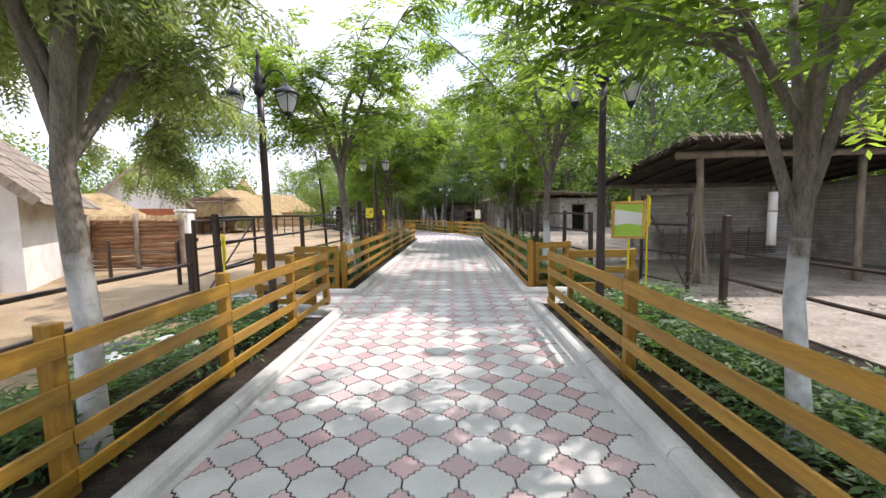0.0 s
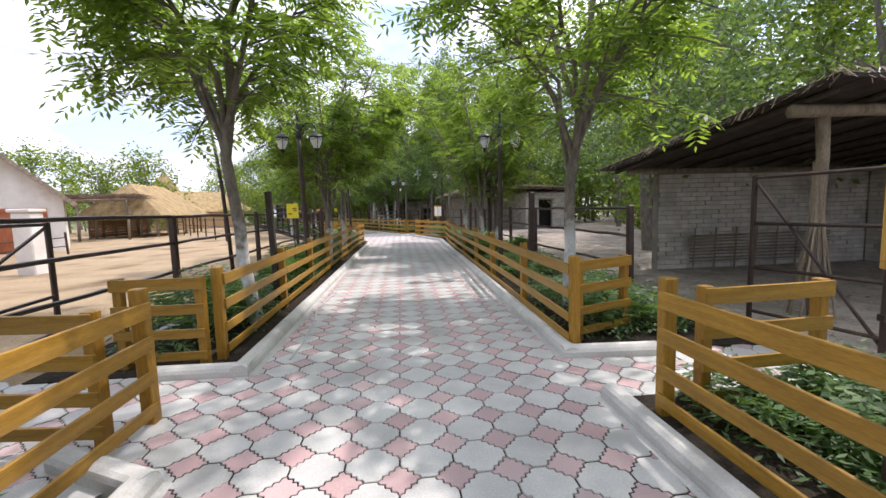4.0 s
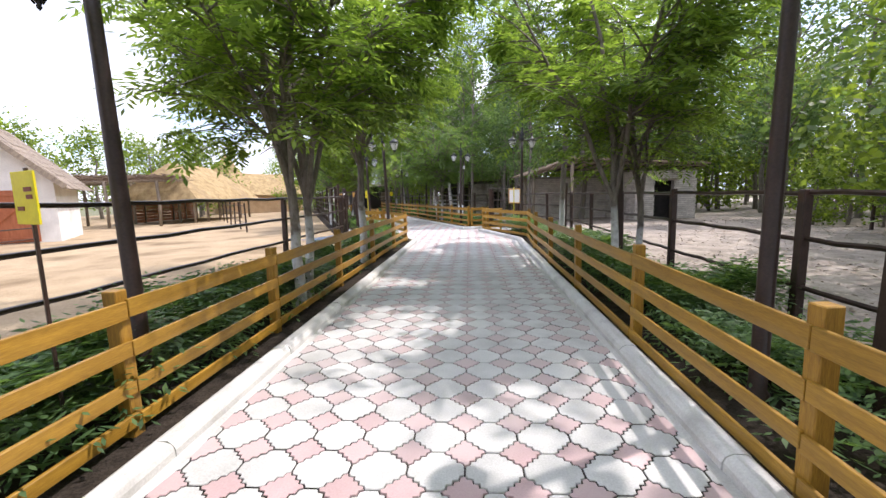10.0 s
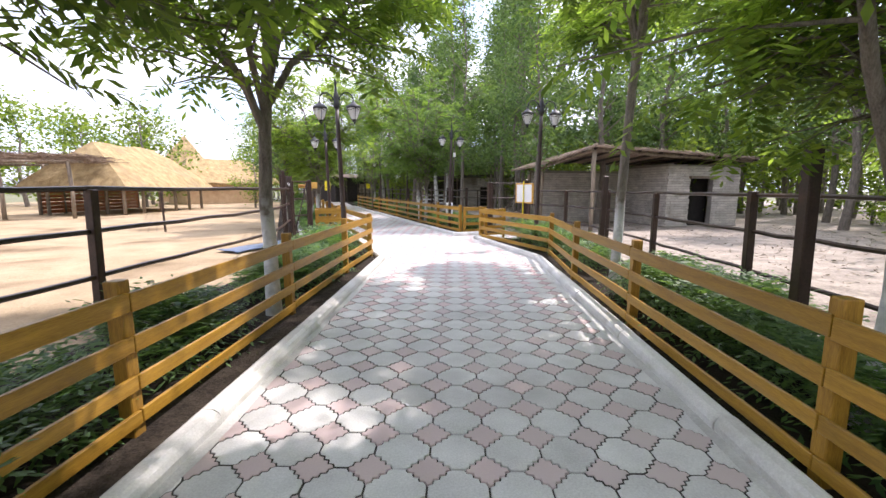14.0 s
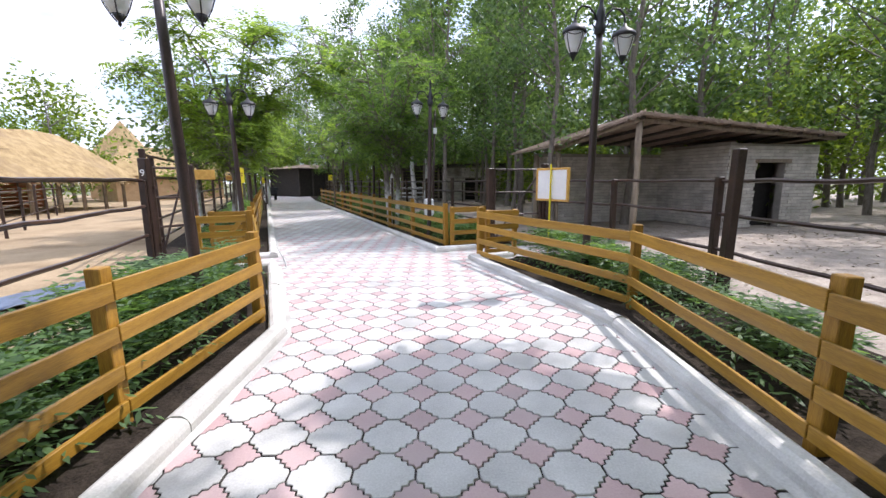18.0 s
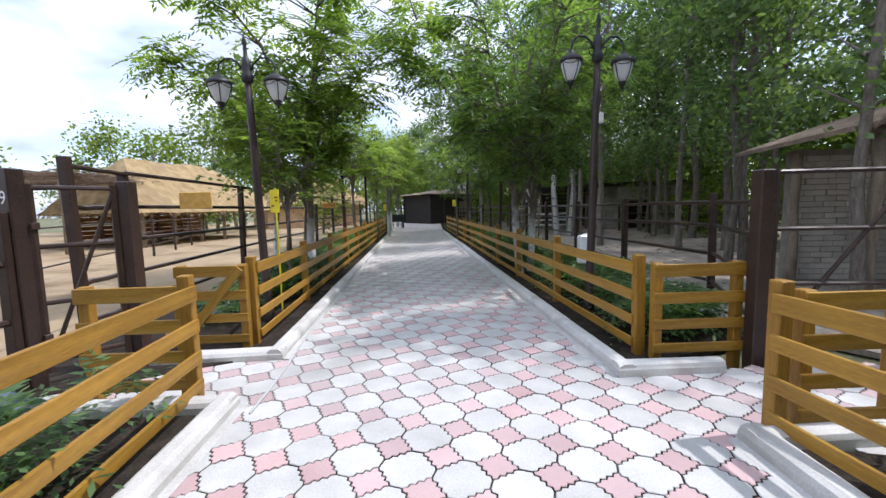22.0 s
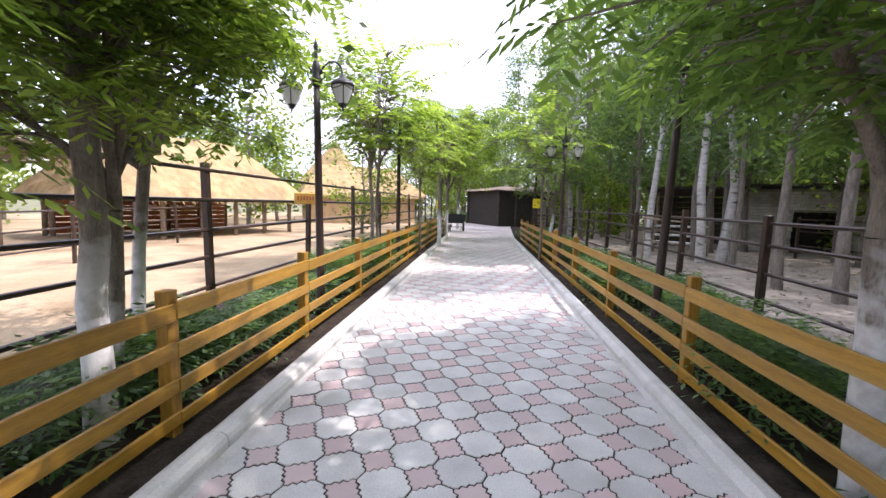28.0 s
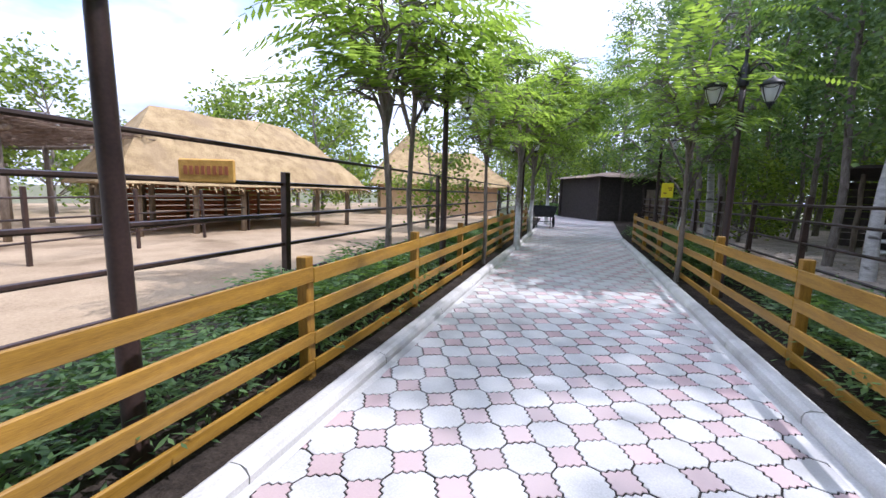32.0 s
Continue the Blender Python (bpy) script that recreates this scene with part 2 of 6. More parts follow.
M_STEEL = surface("brown_painted_steel", (0.022, 0.014, 0.011), (0.060, 0.036, 0.028), 4, 60, 0.4, 0.25, 0.003, vary=0.25, stain=(0.10, 0.045, 0.025), stain_scale=2.5, stain_at=(0.6, 0.8))
M_LAMP = surface("lamp_post_paint", (0.020, 0.013, 0.012), (0.050, 0.030, 0.025), 4, 60, 0.38, 0.2, 0.002, stain=(0.12, 0.05, 0.035), stain_scale=2.0, stain_at=(0.62, 0.8))
M_IRON = surface("black_iron", (0.010, 0.010, 0.012), (0.030, 0.030, 0.034), 6, 60, 0.45, 0.2, 0.002)
M_SOIL = surface("planting_soil", (0.016, 0.013, 0.011), (0.058, 0.047, 0.037), 6, 50, 0.95, 0.8, 0.03, space="World", spec=0.08)
M_SAND = surface("enclosure_sand", (0.275, 0.205, 0.125), (0.43, 0.335, 0.215), 1.2, 30, 0.95, 0.9, 0.04, space="World", spec=0.1, stain=(0.15, 0.105, 0.06), stain_scale=0.6, stain_at=(0.52, 0.72))
M_LITTER = surface("leaf_litter_ground", (0.17, 0.142, 0.118), (0.42, 0.365, 0.305), 1.6, 24, 0.95, 0.8, 0.03, space="World", stain=(0.40, 0.35, 0.29), stain_scale=2.6, stain_at=(0.55, 0.7))
M_EARTH = surface("ground_earth", (0.06, 0.07, 0.03), (0.20, 0.19, 0.10), 0.6, 20, 0.95, 0.6, 0.03, space="World", stain=(0.10, 0.15, 0.04), stain_scale=0.25)
M_BARK = surface("grey_bark", (0.085, 0.07, 0.058), (0.25, 0.22, 0.185), 6, 40, 0.9, 0.7, 0.01, stretch=(3, 3, 0.8))


def whitewashed_bark():
    """Bark with lime brushed on up to breast height, its upper edge uneven."""
    m = surface("whitewashed_bark", (0.085, 0.07, 0.058), (0.25, 0.22, 0.185), 6, 40, 0.9, 0.7, 0.01, stretch=(3, 3, 0.8))
    nt = m.node_tree
    b = nt.nodes["Principled BSDF"]
    bark = b.inputs["Base Color"].links[0].from_socket
    N, L = nt.nodes, nt.links
    co, sep, no = N.new("ShaderNodeTexCoord"), N.new("ShaderNodeSeparateXYZ"), N.new("ShaderNodeTexNoise")
    no.inputs["Scale"].default_value, no.inputs["Detail"].default_value = 9.0, 6
    L.new(co.outputs["Object"], sep.inputs[0])
    L.new(co.outputs["Object"], no.inputs["Vector"])
    add = N.new("ShaderNodeMath")
    add.operation = "MULTIPLY_ADD"
    add.inputs[1].default_value = 1.1
    L.new(no.outputs["Fac"], add.inputs[0])
    L.new(sep.outputs["Z"], add.inputs[2])
    ramp = N.new("ShaderNodeValToRGB")
    e = ramp.color_ramp.elements
    e[0].position, e[1].position = 0.50, 0.62
    e[0].color, e[1].color = (0.66, 0.67, 0.67, 1), (0, 0, 0, 1)
    half = N.new("ShaderNodeMath")
    half.operation = "MULTIPLY"
    half.inputs[1].default_value = 0.33
    L.new(add.outputs[0], half.inputs[0])
    L.new(half.outputs[0], ramp.inputs[0])
    lime = N.new("ShaderNodeValToRGB")
    lime.color_ramp.elements[0].position, lime.color_ramp.elements[1].position = 0.3, 0.6
    lime.color_ramp.elements[0].color, lime.color_ramp.elements[1].color = (0.40, 0.40, 0.395, 1), (0.72, 0.73, 0.72, 1)
    L.new(no.outputs["Fac"], lime.inputs[0])
    fac = N.new("ShaderNodeMath")
    fac.operation = "MULTIPLY"
    fac.inputs[1].default_value = 1.4
    L.new(ramp.outputs[0], fac.inputs[0])
    mx = N.new("ShaderNodeMixRGB")
    L.new(fac.outputs[0], mx.inputs[0])
    L.new(bark, mx.inputs[1])
    L.new(lime.outputs[0], mx.inputs[2])
    L.new(mx.outputs[0], b.inputs["Base Color"])
    return m


M_LIME = whitewashed_bark()
M_PALEBARK = surface("pale_birch_bark", (0.30, 0.29, 0.27), (0.60, 0.59, 0.56), 5, 40, 0.85, 0.5, 0.008, stretch=(1, 1, 3), stain=(0.10, 0.09, 0.08), stain_scale=3.0, stain_at=(0.58, 0.68))
M_BRICK = surface("pale_adobe_brick", (0.39, 0.36, 0.32), (0.60, 0.565, 0.51), 4, 50, 0.9, 0.6, 0.01, space="World", vary=0.14, stain=(0.25, 0.225, 0.19), stain_scale=0.9)
M_MORTAR = surface("brick_mortar", (0.17, 0.155, 0.135), (0.30, 0.275, 0.24), 5, 60, 0.95, 0.5, 0.006, space="World")
M_WHITE = surface("white_plaster", (0.62, 0.60, 0.56), (0.82, 0.80, 0.76), 2, 40, 0.9, 0.35, 0.006, space="World", stain=(0.5, 0.44, 0.36), stain_scale=0.8)
M_CLAY = surface("clay_plaster", (0.45, 0.30, 0.17), (0.62, 0.45, 0.28), 2, 40, 0.9, 0.35, 0.006, space="World")
M_THATCH = surface("straw_thatch", (0.20, 0.135, 0.06), (0.44, 0.33, 0.165), 3, 38, 0.95, 0.9, 0.05, stretch=(1, 1, 0.4), space="World", stain=(0.25, 0.18, 0.10), stain_scale=0.6)
M_THATCH_OLD = surface("weathered_thatch", (0.16, 0.11, 0.08), (0.36, 0.28, 0.21), 3, 45, 0.95, 0.9, 0.05, space="World")
M_TIMBER = surface("weathered_timber", (0.13, 0.10, 0.075), (0.33, 0.27, 0.20), 4, 40, 0.85, 0.6, 0.008, stretch=(3, 3, 0.7), vary=0.15)
M_DARKWOOD = surface("dark_old_planks", (0.025, 0.020, 0.017), (0.075, 0.060, 0.050), 4, 40, 0.85, 0.5, 0.008, vary=0.2)
M_LOG = surface("peeled_brown_logs", (0.20, 0.10, 0.045), (0.42, 0.24, 0.12), 4, 40, 0.75, 0.5, 0.005, stretch=(0.7, 4, 4), vary=0.2)
M_REDDOOR = surface("red_brown_boards", (0.28, 0.085, 0.035), (0.46, 0.16, 0.07), 4, 40, 0.7, 0.4, 0.005, stretch=(4, 4, 0.6), vary=0.1)
# near-black: the shade inside the huts is put into this colour
M_SHADOWROOM = surface("painted_room_shade", (0.012, 0.011, 0.010), (0.030, 0.027, 0.024), 4, 40, 0.95, 0.2, 0.005)
M_YELLOW = surface("yellow_enamel", (0.72, 0.60, 0.01), (0.85, 0.74, 0.02), 6, 60, 0.4, 0.1, 0.001)
M_SIGNWHITE = surface("sign_white", (0.78, 0.79, 0.80), (0.88, 0.88, 0.88), 6, 60, 0.35, 0.05, 0.001)
M_SIGNGREEN = surface("sign_green", (0.36, 0.60, 0.06), (0.48, 0.72, 0.10), 6, 60, 0.4, 0.05, 0.001)
M_SIGNFRAME = surface("sign_frame_wood", (0.50, 0.27, 0.05), (0.70, 0.42, 0.10), 5, 40, 0.5, 0.3, 0.003, stretch=(3, 3, 3))
M_INK = surface("sign_ink", (0.18, 0.05, 0.03), (0.28, 0.08, 0.05), 6, 60, 0.6, 0.05, 0.001)
M_PLASTIC = surface("white_plastic", (0.74, 0.75, 0.77), (0.82, 0.83, 0.85), 6, 60, 0.35, 0.05, 0.001)
M_TARP = surface("blue_tarpaulin", (0.035, 0.055, 0.10), (0.12, 0.16, 0.24), 5, 40, 0.4, 0.4, 0.01)
M_HOSE = surface("grey_hose", (0.42, 0.43, 0.44), (0.60, 0.61, 0.62), 6, 60, 0.5, 0.05, 0.001)
M_RUBBER = surface("black_rubber", (0.012, 0.012, 0.012), (0.028, 0.028, 0.028), 6, 60, 0.8, 0.1, 0.002)
M_CARTBLUE = surface("dark_cart_steel", (0.035, 0.04, 0.045), (0.085, 0.092, 0.10), 6, 60, 0.5, 0.2, 0.002)
M_NET = surface("dark_screen_mesh", (0.016, 0.013, 0.011), (0.048, 0.040, 0.034), 10, 160, 0.9, 0.5, 0.006)
M_LEAF = leaf_material("ailanthus_leaf", (0.050, 0.092, 0.028), (0.210, 0.300, 0.075), 0.62)
M_LEAF_DEEP = leaf_material("deep_green_leaf", (0.045, 0.088, 0.034), (0.16, 0.25, 0.08), 0.55)
M_LEAF_DARK = leaf_material("dark_leaf", (0.044, 0.084, 0.038), (0.145, 0.225, 0.095), 0.46)
M_LEAF_SUN = leaf_material("woodland_leaf", (0.045, 0.080, 0.020), (0.20, 0.275, 0.055), 0.52)
M_DRY = island_vary(surface("dry_leaf", (0.26, 0.20, 0.14), (0.52, 0.45, 0.36), 8, 60, 0.9, 0.1, 0.002, space="World"), 0.3)
M_LEAF_PALE = leaf_material("pale_olive_leaf", (0.09, 0.125, 0.065), (0.26, 0.32, 0.17), 0.5)
M_BED = leaf_material("bed_leaf", (0.036, 0.078, 0.034), (0.15, 0.25, 0.095), 0.42)

M_GLASS, _nt, _b = material("frosted_lamp_glass", 0.28, 0, 0.5)
_b.inputs["Base Color"].default_value = (0.80, 0.84, 0.90, 1)
_n = _nt.nodes.new("ShaderNodeTexNoise")
_n.inputs["Scale"].default_value = 9
_r = _nt.nodes.new("ShaderNodeValToRGB")
_r.color_ramp.elements[0].color, _r.color_ramp.elements[1].color = (0.90, 0.93, 0.96, 1), (0.96, 0.97, 0.98, 1)
_nt.links.new(_n.outputs["Fac"], _r.inputs[0])
_nt.links.new(_r.outputs[0], _b.inputs["Base Color"])
_t = _nt.nodes.new("ShaderNodeBsdfTranslucent")
_nt.links.new(_r.outputs[0], _t.inputs["Color"])
_m = _nt.nodes.new("ShaderNodeMixShader")
_m.inputs[0].default_value = 0.5
_nt.links.new(_b.outputs[0], _m.inputs[1])
_nt.links.new(_t.outputs[0], _m.inputs[2])
_nt.links.new(_m.outputs[0], _nt.nodes["Material Output"].inputs["Surface"])

# ---- mesh helpers ----
rng = random.Random(7)


def link_mesh(name, bm, mat, parent=None, smooth=False):
    me = bpy.data.meshes.new(name)
    bm.to_mesh(me)
    bm.free()
    if mat:
        me.materials.append(mat)
    if smooth:
        me.polygons.foreach_set("use_smooth", [True] * len(me.polygons))
    ob = new(name, me)
    if parent:
        ob.parent = parent
    return ob


def part(name, bm, mat, parent, label="", smooth=False):
    ob = link_mesh(name, bm, mat, parent, smooth)
    if label:
        ob["label"] = label
    return ob


def thing(name, m, label, category, group="", kind=""):
    ob = new(name)
    ob.matrix_world = m
    return tagged(ob, label, category, group, kind)


def box(bm, lo, hi, m=None, bevel=0.0):
    """A box from corner to corner, its edges cut off by bevel, under the matrix m."""
    v = [bm.verts.new((x, y, z)) for x in (lo[0], hi[0]) for y in (lo[1], hi[1]) for z in (lo[2], hi[2])]
    f = [bm.faces.new([v[i] for i in q]) for q in ((0, 1, 3, 2), (4, 6, 7, 5), (0, 4, 5, 1), (2, 3, 7, 6), (0, 2, 6, 4), (1, 5, 7, 3))]
    if bevel:
        edges = list({e for a in f for e in a.edges})
        r = bmesh.ops.bevel(bm, geom=edges, offset=bevel, segments=1, affect="EDGES")
        v = list({x for a in r["faces"] for x in a.verts})
    if m is not None:
        bmesh.ops.transform(bm, matrix=m, verts=v)
    return v


def tube(bm, pts, radii, n=8, cap=True):
    """A tube along points, with a radius for each."""
    pts = [Vector(p) for p in pts]
    if not hasattr(radii, "__len__"):
        radii = [radii] * len(pts)
    rings = []
    side = None
    for i, p in enumerate(pts):
        d = (pts[min(i + 1, len(pts) - 1)] - pts[max(i - 1, 0)]).normalized()
        if side is None:
            side = d.orthogonal().normalized()
        side = (side - d * side.dot(d)).normalized()
        up = d.cross(side)
        rings.append([bm.verts.new(p + radii[i] * (math.cos(a) * side + math.sin(a) * up)) for a in (2 * math.pi * k / n for k in range(n))])
    for a, b in zip(rings, rings[1:]):
        for k in range(n):
            bm.faces.new((a[k], a[(k + 1) % n], b[(k + 1) % n], b[k]))
    if cap:
        bm.faces.new(rings[0][::-1])
        bm.faces.new(rings[-1])
    return rings


def lathe(bm, profile, n=16, centre=(0, 0, 0), cap=True):
    """A turned body: profile of (radius, height)."""
    rings = [[bm.verts.new((centre[0] + r * math.cos(2 * math.pi * k / n), centre[1] + r * math.sin(2 * math.pi * k / n), centre[2] + z)) for k in range(n)] for r, z in profile]
    for a, b in zip(rings, rings[1:]):
        for k in range(n):
            bm.faces.new((a[k], a[(k + 1) % n], b[(k + 1) % n], b[k]))
    if cap:
        bm.faces.new(rings[0][::-1])
        bm.faces.new(rings[-1])


def prism(bm, poly, z0, z1):
    """An upright prism over a flat polygon, anticlockwise."""
    lo, hi = [bm.verts.new((x, y, z0)) for x, y in poly], [bm.verts.new((x, y, z1)) for x, y in poly]
    bm.faces.new(hi)
    bm.faces.new(lo[::-1])
    for i in range(len(poly)):
        j = (i + 1) % len(poly)
        bm.faces.new((lo[i], lo[j], hi[j], hi[i]))


def raw_mesh(name, verts, faces, mat, parent=None):
    me = bpy.data.meshes.new(name)
    me.from_pydata(verts, [], faces)
    if mat:
        me.materials.append(mat)
    ob = new(name, me)
    if parent:
        ob.parent = parent
    return ob


def beam(name, p, q, w, h, mat, parent, bevel=0.004, label=""):
    """A straight timber from p to q, w wide and h high."""
    p, q = Vector(p), Vector(q)
    d = q - p
    rot = d.to_track_quat("X", "Z").to_matrix().to_4x4()
    bm = bmesh.new()
    box(bm, (-d.length / 2, -w / 2, -h / 2), (d.length / 2, w / 2, h / 2), None, bevel)
    ob = part(name, bm, mat, parent, label)
    base = parent.matrix_world.inverted() if parent else Matrix()
    ob.matrix_local = base @ Matrix.Translation((p + q) / 2) @ rot
    return ob


def pipe(name, pts, r, mat, parent, n=8, label=""):
    """A round bar through points, given in the world."""
    base = parent.matrix_world.inverted() if parent else Matrix()
    bm = bmesh.new()
    tube(bm, [base @ Vector(p) for p in pts], r, n)
    return part(name, bm, mat, parent, label, smooth=False)

# ---- plan ----
PHI = 0.3743
NX, NY = math.cos(PHI), math.sin(PHI)          # across the far stretch, to the right
DX, DY = -NY, NX                               # along the far stretch


def far(s, o):
    """A place on the far stretch, which drifts slowly to the left: s along it, o across it."""
    o -= 0.012 * max(0.0, s - 26.0)
    return (o * NX + s * DX, o * NY + s * DY)


OL, OR = 6.98, 9.955
KERB_RUNS = [   # inner edges, walked with the paving on the left hand or the right: points and the side on which the kerb lies
    ([(1.33, -6.0), (1.35, 6.75)], 1),
    ([(2.35, 7.48), (1.40, 7.56), (1.66, 23.05), (0.52, 26.62), (1.35, 26.95)], 1),
    ([(0.80, 27.72), far(25.52, OR), far(47.4, OR)], 1),
    ([(-1.47, -6.0), (-1.50, 6.15), (-2.2, 6.5)], -1),
    ([(-2.45, 7.66), (-1.58, 7.64), (-1.50, 22.95), (-2.80, 26.15), (-3.9, 25.75)], -1),
    ([(-4.25, 26.52), far(26.27, OL), far(49.5, OL)], -1),
]
PAVED = [(1.33, -6), (1.35, 6.75), (4.0, 6.8), (4.0, 7.5), (1.40, 7.56), (1.66, 23.05), (0.52, 26.62), (2.4, 27.3), (2.1, 28.2), far(25.52, OR), far(47.4, OR),
         (-9.4, 53.5), (-14.2, 63.5), (-22.5, 73), (-25.5, 70.5), (-18.0, 61.5), (-14.4, 52.0), far(49.5, OL), far(26.27, OL), (-4.7, 26.35), (-4.4, 25.55), (-2.80, 26.15), (-1.50, 22.95), (-1.58, 7.64),
         (-4.0, 7.66), (-4.0, 6.15), (-1.50, 6.15), (-1.47, -6)]


def inside(x, y, poly):
    c = False
    for (x0, y0), (x1, y1) in zip(poly, poly[1:] + poly[:1]):
        if (y0 > y) != (y1 > y) and x < (x1 - x0) * (y - y0) / (y1 - y0) + x0:
            c = not c
    return c


def edge_gap(x, y, poly):
    best = 9.0
    for (x0, y0), (x1, y1) in zip(poly, poly[1:] + poly[:1]):
        dx, dy = x1 - x0, y1 - y0
        k = max(0, min(1, ((x - x0) * dx + (y - y0) * dy) / (dx * dx + dy * dy)))
        best = min(best, math.hypot(x - x0 - k * dx, y - y0 - k * dy))
    return best


# ground: one sheet to the horizon
bm = bmesh.new()
bmesh.ops.create_grid(bm, x_segments=60, y_segments=60, size=400)
for v in bm.verts:
    v.co.z = -0.10
ground = tagged(link_mesh("ground", bm, M_EARTH), "dry earth and rough grass reaching to the horizon", "ground", kind="structure")


def patch(name, poly, z, mat, label, category="ground"):
    bm = bmesh.new()
    prism(bm, poly, z - 0.06, z)
    return tagged(link_mesh(name, bm, mat), label, category, kind="structure")


patch("ground_sand", [(-3.6, -6), (-3.6, 6.0), (-4.3, 6.1), (-4.3, 7.7), (-3.6, 7.8), (-3.6, 23.2), far(25.2, 4.7), far(60, 4.2), (-45, 70), (-45, -6)], -0.02, M_SAND, "pale trampled sand of the animal enclosures")
patch("ground_litter", [(4.1, -6), (40, -6), (40, 70), far(62, 12.3), far(26.5, 12.3), (2.6, 28.4), (2.7, 27.2), (3.1, 26.9), (3.6, 22), (3.6, 7.6), (4.1, 6.7)], -0.02, M_LITTER, "bare brown earth strewn with dry leaves")
BEDS = [
    [(1.55, -6), (4.1, -6), (4.1, 6.7), (1.55, 6.7)],
    [(1.56, 7.66), (3.6, 7.62), (3.6, 22), (3.1, 26.8), (0.78, 26.6), (1.84, 23.1)],
    [far(25.66, OR + 0.16), far(26.5, 12.3), far(62, 12.3), far(62, OR + 0.9), far(47.5, OR + 0.16)],
    [(-3.6, -6), (-1.58, -6), (-1.6, 6.0), (-3.6, 6.0)],
    [(-3.6, 7.8), (-1.74, 7.78), (-1.66, 22.95), (-2.98, 26.0), (-4.2, 25.5), (-3.6, 23.2)],
    [far(26.4, OL - 0.16), far(49.4, OL - 0.16), far(60, OL - 0.6), far(60, 4.2), far(25.4, 4.7)],
]
for poly in BEDS:
    patch("planting_bed", poly, 0.012, M_SOIL, "dark moist soil of the planting bed beside the kerb", "flower bed")

# paving base
bm = bmesh.new()
prism(bm, PAVED, -0.08, -0.014)
paving = tagged(link_mesh("paving", bm, M_JOINT), "walkway of grey and pink clover pavers with dark joints", "pavement", kind="structure")
bm = bmesh.new()
for pts, side in KERB_RUNS:
    for (x0, y0), (x1, y1) in zip(pts, pts[1:]):
        d = Vector((x1 - x0, y1 - y0, 0))
        n = Vector((d.y, -d.x, 0)).normalized() * -side
        if abs(n.x) < 0.5 and abs(d.x) > abs(d.y):
            continue
        steps = max(1, int(d.length / 0.25))
        prev = None
        for i in range(steps + 1):
            k = i / steps
            p = Vector((x0, y0, 0)) + d * k
            w = 0.055 + 0.04 * noise.noise(Vector((p.x * 0.9, p.y * 2.3, 1.0)))
            now = (bm.verts.new((p.x, p.y, 0.012)), bm.verts.new((p.x + n.x * w, p.y + n.y * w, 0.0005)))
            if prev:
                bm.faces.new((prev[0], prev[1], now[1], now[0]))
            prev = now
tagged(part("mortar_strip", bm, M_CEMENT, paving), "rough cement fillet between pavers and kerb")

# kerbs
kerb = thing("kerb", Matrix(), "rounded pale concrete kerb along the walkway", "kerb", kind="structure")
KW, KH = 0.16, 0.105


def kerb_stone(x0, y0, x1, y1, side):
    d = Vector((x1 - x0, y1 - y0, 0))
    length = d.length
    u = d.normalized()
    n = Vector((u.y, -u.x, 0)) * side
    prof = [(0, -0.06), (0, 0.055), (0.018, 0.088), (0.05, KH), (0.115, KH), (0.145, 0.09), (KW, 0.06), (KW, -0.06)]
    bm = bmesh.new()
    ends = []
    dz = 0.004 * rng.uniform(-1, 1)
    for k in (0.004, length - 0.004):
        ends.append([bm.verts.new(Vector((x0, y0, 0)) + u * k + n * (a + 0.004 * rng.uniform(-1, 1)) + Vector((0, 0, b + dz + 0.003 * rng.uniform(-1, 1)))) for a, b in prof])
    for i in range(len(prof) - 1):
        bm.faces.new((ends[0][i], ends[0][i + 1], ends[1][i + 1], ends[1][i]))
    bm.faces.new(ends[0])
    bm.faces.new(ends[1][::-1])
    bmesh.ops.recalc_face_normals(bm, faces=bm.faces)
    part("kerb_stone", bm, M_KERB, kerb)


for pts, side in KERB_RUNS:
    for (x0, y0), (x1, y1) in zip(pts, pts[1:]):
        length = math.hypot(x1 - x0, y1 - y0)
        n = max(1, round(length / 1.5))
        for i in range(n):
            a, b = i / n, (i + 1) / n
            kerb_stone(x0 + (x1 - x0) * a, y0 + (y1 - y0) * a, x0 + (x1 - x0) * b, y0 + (y1 - y0) * b, side)


# ---- timber fences ----
FH = 0.93
RAILS = ((0.835, 0.115), (0.585, 0.10), (0.345, 0.092), (0.125, 0.085))


